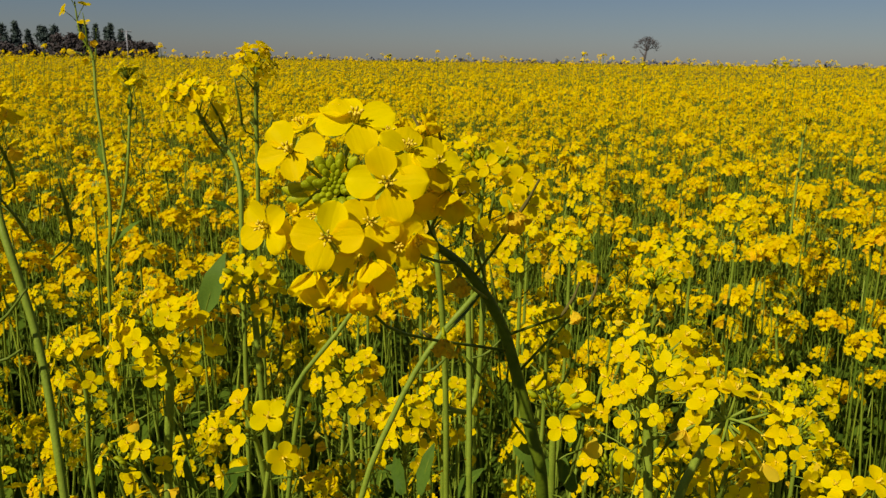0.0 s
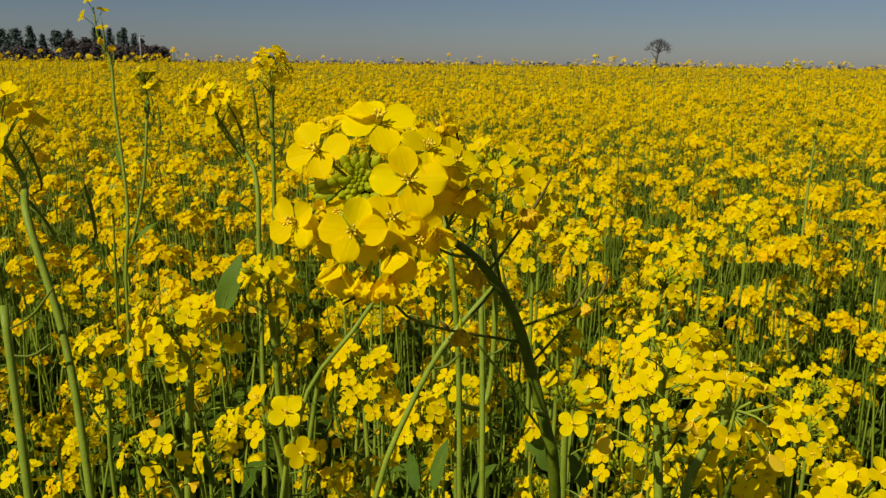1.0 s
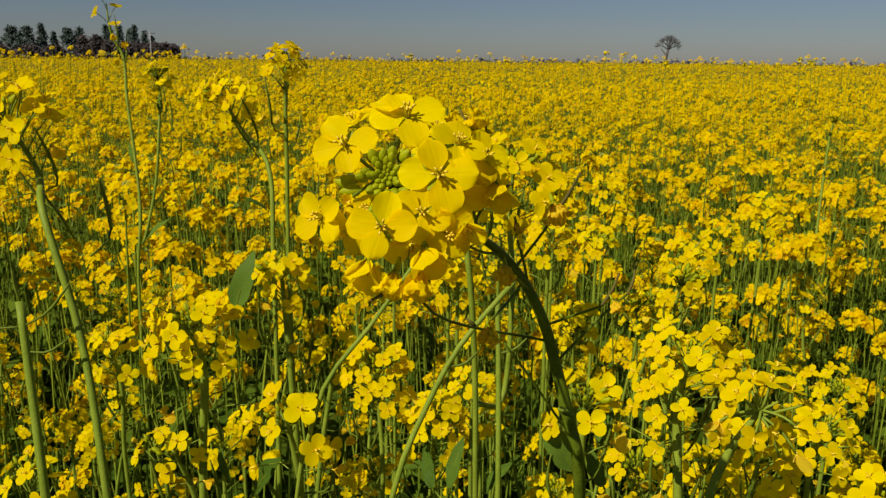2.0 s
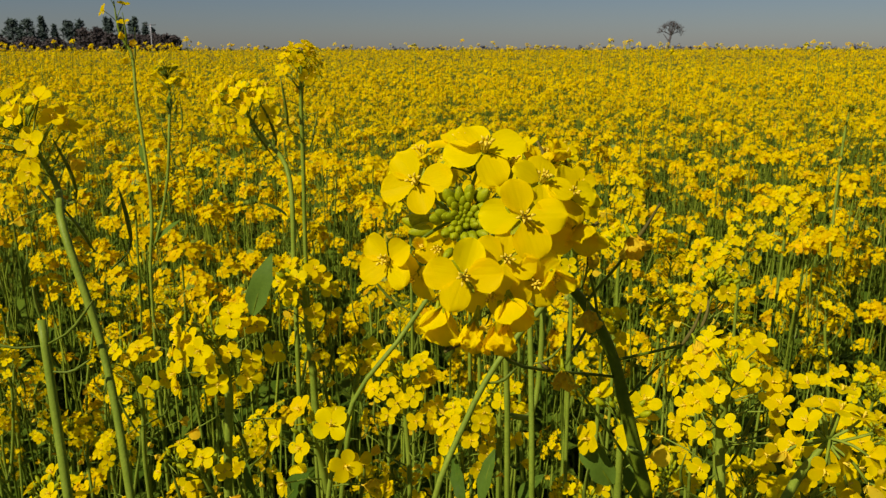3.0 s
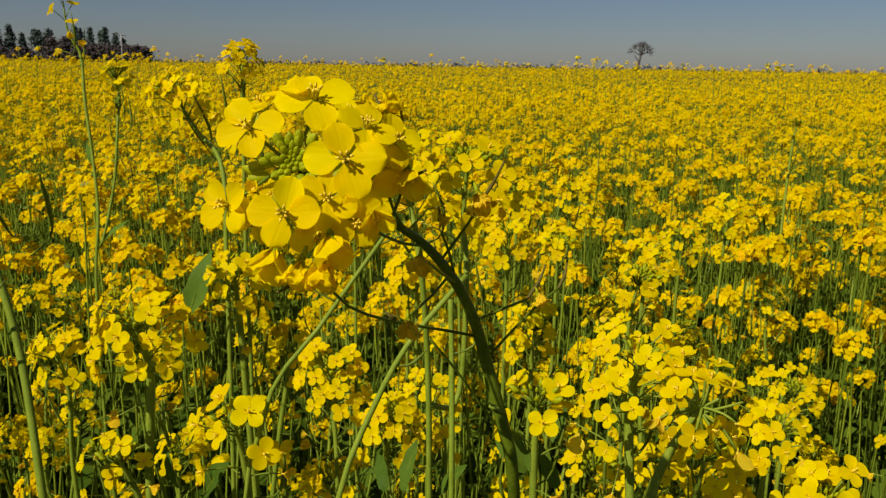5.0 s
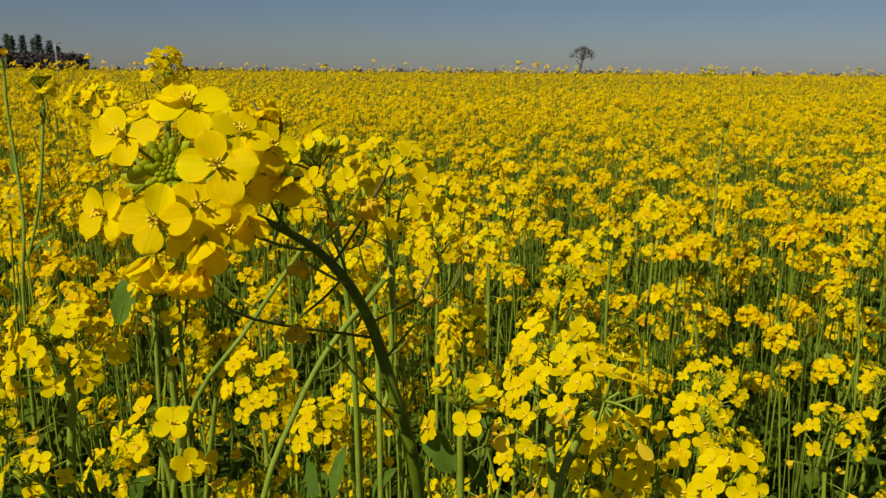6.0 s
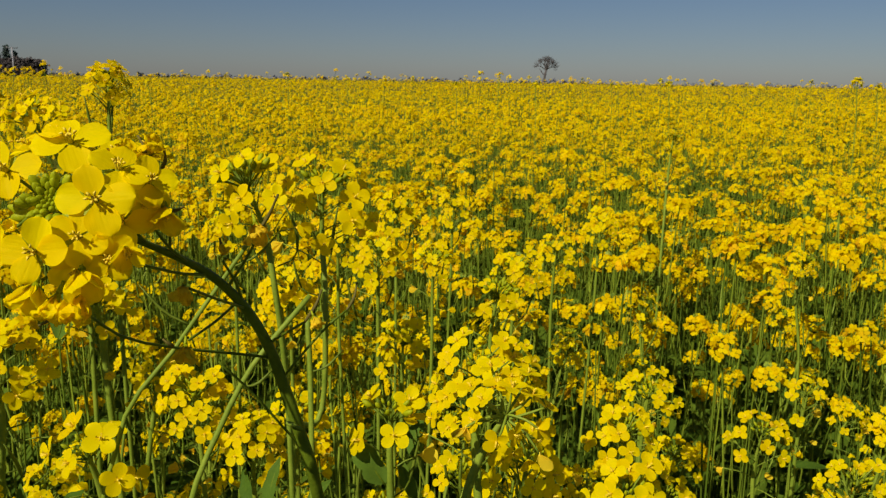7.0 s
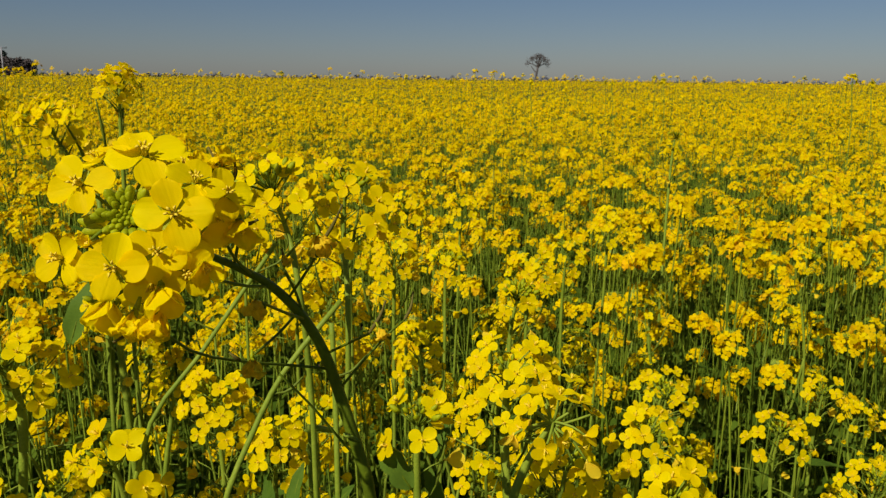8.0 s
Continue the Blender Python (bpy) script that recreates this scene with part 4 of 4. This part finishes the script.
def hero():
    r = random.Random(17)
    base = (0.07, 0.27)
    plant = thing("mustard_flower_stalk", (*base, 0), "mustard stalk bent over with a round cluster of bright yellow flowers", "mustard plant")
    for at, face, angle, size in (
        ((-10.2, -4.0, 7.2), (-0.25, -1, 0.22), 18, 6.7), ((-2.3, -1.0, 13.6), (-0.1, -0.38, 0.92), 200, 7.0), ((1.4, -5.0, 12.4), (0.08, -0.85, 0.55), 28, 7.4),
        ((7.5, -10.5, 1.0), (0.06, -1, 0.05), 12, 7.5), ((-2.4, -13.0, -8.5), (-0.02, -1, -0.06), 80, 7.0), ((4.5, -11.0, -5.8), (0.1, -1, 0.02), -10, 6.2),
        ((-15.3, 2.0, -6.1), (-0.5, -0.85, 0.02), 38, 6.4), ((10.7, -8.0, 6.9), (0.25, -0.8, 0.55), -12, 6.3),
    ):
        hero_flower(plant, at, face, angle, size, r)
    for at, face, angle, size in (
        ((-13.2, 4.0, 7.9), (-0.75, -0.35, 0.2), 10, 6.2), ((-9.0, 4.0, 12.4), (-0.45, -0.35, 0.8), 30, 6.0), ((6.9, 4.0, 10.5), (0.1, -0.5, 0.85), 20, 6.5),
        ((13.0, 5.0, 11.9), (0.25, -0.35, 0.9), 40, 6.1), ((15.4, -5.0, 4.9), (0.5, -0.8, 0.3), 10, 5.9), ((-10.4, 3.0, -8.4), (-0.45, -0.65, -0.5), 20, 6.0),
        ((10.9, -6.0, -2.9), (0.15, -0.95, 0.05), 5, 6.2), ((9.3, -9.0, -9.4), (0.15, -0.93, -0.25), -55, 5.5), ((14.2, -3.0, 0.7), (0.4, -0.85, -0.05), 30, 5.5),
        ((2.5, -5.0, -11.1), (0, -0.8, -0.55), 40, 5.9), ((-6.1, 2.0, -4.0), (-0.3, -0.8, -0.1), 10, 5.3),
    ):
        hero_flower(plant, at, face, angle, size, r, 0.92, 0.15)
    for at, face, angle, size, opening, crumple in (
        ((-9.2, -3.0, -4.1), (-0.25, -0.85, 0.35), 20, 3.4, 0.28, 0.35), ((18.1, -3.0, 0.7), (0.1, -0.45, -0.9), 10, 6.9, 0.45, 0.4), ((-5.5, -3.0, -13.6), (-0.22, -0.3, -0.95), 45, 7.7, 0.34, 0.2),
        ((-6.9, 2.0, -15.5), (-0.15, -0.15, -1), 20, 6.2, 0.26, 0.4), ((5.0, -11.0, -11.5), (0.2, -0.42, -0.9), 40, 7.1, 0.34, 0.2), ((-0.1, -7.0, -15.8), (-0.25, -0.3, -0.92), 10, 6.5, 0.3, 1),
        ((3.8, -9.0, -15.1), (0, -0.32, -0.94), 60, 7.2, 0.26, 1), ((-1.8, 1.0, -19.3), (-0.75, -0.3, -0.5), 30, 4.1, 0.4, 0.9), ((12.2, -9.0, -7.5), (0.3, -0.6, -0.7), 70, 5.9, 0.42, 0.35),
        ((10.7, 1.0, 10.2), (0.2, -0.45, 0.85), 50, 4.7, 0.45, 0.7), ((14.1, 3.0, 11.3), (0.45, -0.35, 0.8), 20, 4.8, 0.42, 0.8),
    ):
        tagged(hero_flower(plant, at, face, angle, size, r, opening, crumple, name="drooping_flower"), "half-closed drooping yellow flower")
    for at, face, angle, size in (
        ((33.1, 24.0, -0.7), (0.25, -0.45, -0.85), 20, 6.2), ((25.2, 26.0, -8.6), (0.3, -0.3, 0.6), 40, 2.9), ((20.8, 3.0, -15.0), (-0.05, -0.6, -0.75), 10, 4.8),
        ((18.3, 18.0, -28.0), (0.02, -0.4, -0.9), 60, 5.2), ((46.2, 22.0, -22.7), (0.35, -0.3, -0.85), 30, 3.5),
    ):
        tagged(hero_flower(plant, at, face, angle, size, r, 0.34, 1.2, True, "withered_flower"), "crumpled amber withered flower")
    # buds at the tip
    middle = Vector((-2.3, -3.0, 1.3)) / 1000
    for i in range(40):
        frac = (i + 0.5) / 40
        a, t = i * 2.4 + r.uniform(-0.3, 0.3), math.sqrt(frac) * 1.2
        d = Vector((math.sin(t) * math.cos(a), -math.cos(t), math.sin(t) * math.sin(a)))
        ln = 0.0014 + 0.0014 * frac * r.uniform(0.85, 1.15)
        p = middle + Vector((d.x * 0.0030, d.y * 0.0036, d.z * 0.0035)) * (0.5 + 0.8 * frac * r.uniform(0.75, 1.2))
        part("bud", Geo().add(*ovoid(ln * 1.25, ln * 0.40, p, d + Vector((0, -0.9, 0.25)), 9)).mesh("bud", [BUD]), plant, HERO)
        if i % 2:
            part("bud_stalk", Geo().add(*tube([middle + Vector((0.001, 0.006, 0)), p + d * 0.0003], [0.0003, 0.0004], 5)).mesh("bud_stalk", [STEM]), plant, HERO)
    for at, d, ln in (
        ((-5.1, -1.0, 4.2), (-0.35, -0.55, 0.7), 3.2), ((-2.6, -4.0, 4.2), (-0.15, -0.55, 0.8), 3.0), ((0.0, -4.0, 4.2), (0.3, -0.55, 0.8), 3.0), ((-6.7, 5.0, 0.6), (-1, -0.2, 0.1), 6.8), ((-6.5, 3.0, -0.3), (-0.95, -0.2, -0.15), 5.7), ((0.7, -6.0, 1.8), (0.5, -0.55, 0.4), 3.3), ((-4.1, -5.0, -4.1), (-0.5, -0.55, -0.6), 2.9), ((-0.5, -7.0, -2.1), (0.3, -0.55, -0.7), 2.5),
    ):
        part("bud", Geo().add(*ovoid(ln / 1000, ln * 0.27 / 1000, Vector(at) / 1000, d, 10)).mesh("bud", [BUD]), plant, HERO)
    # the bent stem, from its tip to the ground
    bend = [(-3.3, -5.0, 1.3), (3.4, 6.0, -2.5), (11.3, 16.0, -6.3), (17.4, 23.0, -9.6), (21.5, 28.0, -12.3), (25.3, 33.0, -16.0), (30.0, 38.0, -22.2), (34.4, 43.0, -31.1), (37.2, 47.0, -39.7), (39.8, 50.0, -48.5), (42.4, 53.0, -57.5), (44.9, 56.0, -66.8)]
    line = [HERO @ (Vector(p) / 1000) for p in bend] + [Vector((0.050, 0.240, 1.36)), Vector((0.062, 0.25, 0.8)), Vector((*base, 0))]
    line = glide(line, 90)
    g = Geo().add(*tube(line, [0.0005 + 0.0007 * min(1, i / 34) + 0.00045 * min(1, max(0, i - 34) / 26) for i in range(90)], 14))
    part("stem", g.mesh("stem", [STEM]), plant)
    scar = HERO @ Vector((0.0401, 0.0490, -0.0523))
    part("leaf_scar", Geo().add(*tube(glide([scar + Vector((-0.0016, 0, 0.0004)), scar + Vector((0.0004, -0.0008, 0)), scar + Vector((0.0026, -0.0008, -0.0014))], 6), [0.0005, 0.0007, 0.0006, 0.0004, 0.0004, 0.0002], 7)).mesh("leaf_scar", [STEM_PALE]), plant, label="small pale bract")
    for pts in (
        [(25.4, 33.0, -16.3), (29.2, 30.0, -11.1), (32.8, 26.0, -5.5), (33.9, 24.0, -1.7)],
        [(29.3, 37.0, -20.9), (27.6, 32.0, -14.6), (25.5, 26.0, -9.8)],
        [(21.7, 28.0, -12.8), (17.5, 20.0, -12.6), (13.4, 8.0, -11.3), (10.4, -2.0, -10.0)],
        [(27.3, 35.0, -19.9), (23.7, 28.0, -23.7), (19.0, 18.0, -27.4)],
        [(29.3, 37.0, -21.2), (25.0, 20.0, -18.5), (21.2, 4.0, -15.7)],
        [(35.1, 45.0, -34.4), (26.8, 36.0, -32.2), (16.9, 24.0, -29.7), (7.4, 10.0, -25.9), (2.7, -2.0, -20.0)],
        [(35.5, 43.0, -29.9), (40.0, 33.0, -27.0), (44.2, 24.0, -24.4)],
        [(38.0, 47.0, -39.6), (43.9, 44.0, -32.5), (49.9, 42.0, -26.1), (54.5, 43.0, -22.5)],
        [(42.4, 54.0, -59.6), (37.6, 50.0, -53.3), (30.9, 44.0, -43.8), (23.3, 34.0, -33.9)],
        [(18.0, 23.0, -9.9), (15.7, 14.0, -6.8), (14.1, 4.0, -2.5)],
        [(14.7, 20.0, -7.5), (16.7, 10.0, -3.2), (18.2, 0.0, -0.2)],
        [(6.9, 10.0, -4.0), (2.1, 2.0, -7.1), (0.9, -2.0, -14.5)],
        [(7.5, 11.0, -4.6), (6.8, 2.0, -8.2), (5.2, -8.0, -11.3)],
        [(5.1, 8.0, -3.5), (-0.9, 2.0, -10.2), (-4.9, -2.0, -13.6)],
        [(-3.3, -5.0, 1.3), (-7.6, 0.0, -1.0), (-14.3, 2.0, -5.6)],
        [(-3.3, -5.0, 1.3), (-7.1, -2.0, 4.4), (-9.8, -3.0, 6.7)],
        [(-2.6, -5.0, 1.8), (-0.6, -2.0, 6.9), (1.1, -3.0, 11.8)],
        [(10.7, 15.0, -5.7), (9.3, 2.0, -2.0), (7.8, -9.0, 0.5)],
    ):
        line = glide([Vector(p) / 1000 for p in pts], 10)
        part("flower_stalk", Geo().add(*tube(line, [0.00036, 0.00030], 7)).mesh("flower_stalk", [STEM]), plant, HERO)
    for pts in (
        [(34.3, 23.0, -2.6), (36.7, 22.0, 1.1), (38.7, 20.0, 5.2)],
        [(44.2, 24.0, -24.4), (46.9, 24.0, -20.4), (48.3, 24.0, -16.8)],
        [(54.5, 43.0, -22.5), (56.5, 45.0, -19.3), (57.3, 46.0, -15.4)],
        [(25.0, 26.0, -7.6), (25.1, 26.0, -5.8), (24.8, 26.0, -4.3)],
        [(12.6, 4.0, 10.5), (12.9, 4.0, 13.1), (11.6, 4.0, 15.7)],
        [(16.3, 4.0, 8.7), (17.0, 4.0, 10.7), (16.8, 4.0, 12.6)],
        [(18.6, -1.0, -0.2), (20.1, -2.0, -0.3), (21.7, -2.0, 0.5)],
        [(15.8, 18.0, -28.6), (14.5, 17.0, -27.6), (13.7, 17.0, -26.9)],
        [(-1.1, -2.0, -20.0), (-3.3, -2.0, -21.2), (-5.5, -2.0, -22.4)],
    ):
        line = glide([Vector(p) / 1000 for p in pts], 7)
        part("seed_pod", Geo().add(*tube(line, [0.0003, 0.00042, 0.00045, 0.0004, 0.0003, 0.00025, 0.0003], 7)).mesh("seed_pod", [POD_DRY]), plant, HERO, "thin brown-tipped young pod")


hero()


# ---- distance: trees, hedge, pole ----
def limbs(g, p, d, length, radius, depth, r, ends):
    """A forking limb; its fine ends are noted."""
    bend = Vector((r.uniform(-0.2, 0.2), r.uniform(-0.2, 0.2), r.uniform(0, 0.15))) * length
    q = p + d * length
    g.add(*tube(glide([p, p.lerp(q, 0.5) + bend * 0.5, q], 5), [radius, radius * 0.65], 5))
    if depth == 0:
        ends.append(q)
        return
    for k in range(3 if depth > 1 else 4):
        a = k * 2.1 + r.uniform(-0.4, 0.4)
        side = d.orthogonal().normalized()
        side = Matrix.Rotation(a, 3, d) @ side
        limbs(g, q, (d * 0.75 + side * r.uniform(0.5, 0.85) + Vector((0, 0, 0.12))).normalized(), length * r.uniform(0.6, 0.8), radius * 0.6, depth - 1, r, ends)


def clumps(centres, count, spread, size, r):
    """Many small leaf sprays round the given places."""
    g = Geo()
    for _ in range(count):
        c = r.choice(centres)
        p = Vector(c) + Vector((r.gauss(0, spread), r.gauss(0, spread), r.gauss(0, spread * 0.8)))
        u = Vector((r.uniform(-1, 1), r.uniform(-1, 1), r.uniform(-0.6, 0.6))).normalized()
        w = u.orthogonal().normalized()
        s = size * r.uniform(0.5, 1.4)
        g.add([p - u * s, p + w * s * 0.6, p + u * s, p - w * s * 0.6], [(0, 1, 2, 3)])
    return g


def twigs(ends, count, r):
    """Fine bare twigs, long and thin, that fan out from the limbs' ends."""
    g = Geo()
    for _ in range(count):
        p = Vector(r.choice(ends)) + Vector((r.gauss(0, 0.16), r.gauss(0, 0.16), r.gauss(0, 0.12)))
        d = Vector((r.gauss(0, 1), r.gauss(0, 1), r.gauss(0.15, 0.6))).normalized() * r.uniform(0.18, 0.5)
        g.add(*tube([p, p + d * 0.5 + Vector((0, 0, 0.04)), p + d], [0.018, 0.006], 3))
    return g


def lone_tree():
    """A bare tree with a flat, umbrella-shaped crown on a leaning trunk."""
    r = random.Random(4)
    x, y = 38.7, 154.8
    t = thing("bare_tree", (x, y, 0), "lone bare grey tree with a flat spreading crown", "tree")
    g, ends = Geo(), []
    p = Vector((x, y, 0))
    fork = p + Vector((0.45, 0, 4.0))
    g.add(*tube(glide([p, p + Vector((0.1, 0, 2.0)), fork], 6), [0.30, 0.20], 7))
    g.add(*tube(glide([p + Vector((0.25, 0, 2.9)), p + Vector((-0.3, 0.1, 3.5)), p + Vector((-0.9, 0.2, 4.3))], 5), [0.13, 0.05], 6))
    for d, ln in (((-0.95, 0.1, 0.55), 1.2), ((-0.45, -0.3, 1), 1.15), ((0.05, 0.3, 1), 1.1), ((0.5, -0.2, 0.9), 1.15), ((0.95, 0.2, 0.5), 1.2), ((0.0, 0.8, 0.7), 1.1), ((0.1, -0.8, 0.7), 1.1)):
        limbs(g, fork, Vector(d).normalized(), ln, 0.11, 2, r, ends)
    part("trunk", g.mesh("trunk", [BARK]), t)
    part("crown", twigs(ends, 1100, r).mesh("crown", [BARK], False), t, label="thin leafless twigs")


def leafy_tree(x, y, h, w, mat, label, kind, seed, shape):
    """A trunk and a crown of many small sprays: a pointed cone, or a rounded bush."""
    r = random.Random(seed)
    t = thing("tree", (x, y, 0), label, kind, "trees at the field edge")
    part("trunk", Geo().add(*tube(glide([(x, y, 0), (x + 0.1, y, h * 0.5), (x, y, h * 0.9)], 6), [0.22, 0.04], 6)).mesh("trunk", [BARK]), t)
    centres = []
    for i in range(150):
        u = r.uniform(0.05, 1.0)
        wide = w * 0.5 * ((1.04 - u) ** 0.8 if shape == "cone" else math.sqrt(max(0.0, 1 - (2 * u - 0.8) ** 2 / 1.45)))
        a = r.uniform(0, 6.28)
        q = math.sqrt(r.random())
        centres.append((x + wide * q * math.cos(a), y + wide * q * math.sin(a), h * u))
    part("crown", clumps(centres, 2300, 0.045 * w + 0.05, 0.15 + 0.014 * w, r).mesh("crown", [mat], False), t)


lone_tree()
for i, (x, h, w, kind) in enumerate((
    (-96, 7.6, 4.5, "round"), (-92, 7.8, 4.6, "cone"), (-88, 7.2, 4.2, "round"), (-84.2, 7.2, 4.2, "round"), (-81.6, 7.6, 3.6, "cone"), (-79.6, 6.2, 2.8, "cone"), (-76.0, 6.9, 3.2, "round"), (-74.2, 7.1, 2.6, "round"),
    (-69.3, 7.6, 2.8, "cone"), (-67.9, 7.2, 2.6, "cone"), (-66.2, 7.5, 2.8, "cone"), (-64.5, 6.8, 2.6, "cone"), (-63.1, 7.6, 3.2, "cone"), (-61.4, 6.5, 2.8, "cone"), (-60.2, 5.5, 2.0, "cone"),
)):
    leafy_tree(x, 157.5 + (i % 3) * 0.7, h, w, CONIFER, "dark green tree in the row behind the field", "tree", 50 + i, kind)
for i, (x, h, w) in enumerate(((-72.0, 5.3, 4.2), (-69.5, 5.4, 4.4), (-66.4, 4.3, 4.4), (-63.6, 4.2, 4.2), (-61.0, 4.1, 4.0), (-58.6, 4.3, 3.8), (-56.4, 4.2, 3.6), (-54.6, 4.0, 2.8), (-68.0, 4.6, 4.0), (-65.0, 4.1, 4.0), (-62.3, 4.1, 4.0), (-59.8, 4.1, 3.8), (-57.5, 4.1, 3.6), (-55.5, 4.0, 3.2), (-77.5, 3.4, 5), (-82.5, 3.6, 6), (-89, 3.8, 6))):
    leafy_tree(x, 154.5 + 0.3 * (i % 2), h, w, BROWN_HEDGE, "rounded brown bush at the field edge", "bush", 80 + i, "round")


def utility_pole():
    x, y = -57.2, 150.0
    t = thing("utility_pole", (x, y, 0), "pale concrete utility pole with a cross arm", "utility pole")
    part("pole", Geo().add(*tube([Vector((x, y, 0)), Vector((x, y, 3)), Vector((x, y, 6.1))], [0.14, 0.09], 8)).mesh("pole", [POLE]), t)
    part("cross_arm", Geo().add(*tube([Vector((x - 0.95, y, 5.95)), Vector((x + 0.95, y, 5.95))], [0.06, 0.06], 6)).mesh("cross_arm", [BARK]), t)
    for dx in (-0.85, 0, 0.85):
        part("insulator", Geo().add(*tube([Vector((x + dx, y, 6.0)), Vector((x + dx, y, 6.12)), Vector((x + dx, y, 6.22))], [0.05, 0.07, 0.03], 6)).mesh("insulator", [POLE]), t)


utility_pole()


def far_woods():
    """Low woods along the horizon, with the haze painted into their colour."""
    r = random.Random(9)
    g = Geo()
    x = -420.0
    while x < 520:
        h, w = r.uniform(1.6, 3.2) * (1.4 if r.random() < 0.12 else 1), r.uniform(3, 9)
        y = 480 + r.uniform(-20, 20)
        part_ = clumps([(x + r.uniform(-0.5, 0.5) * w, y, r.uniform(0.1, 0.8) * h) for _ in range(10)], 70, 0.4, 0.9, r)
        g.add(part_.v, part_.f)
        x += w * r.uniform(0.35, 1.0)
    tagged(new("far_woods", g.mesh("far_woods", [HAZE_TINTED], False)), "low line of woods along the horizon, coloured grey-blue for haze", "woods", kind="stuff")


far_woods()
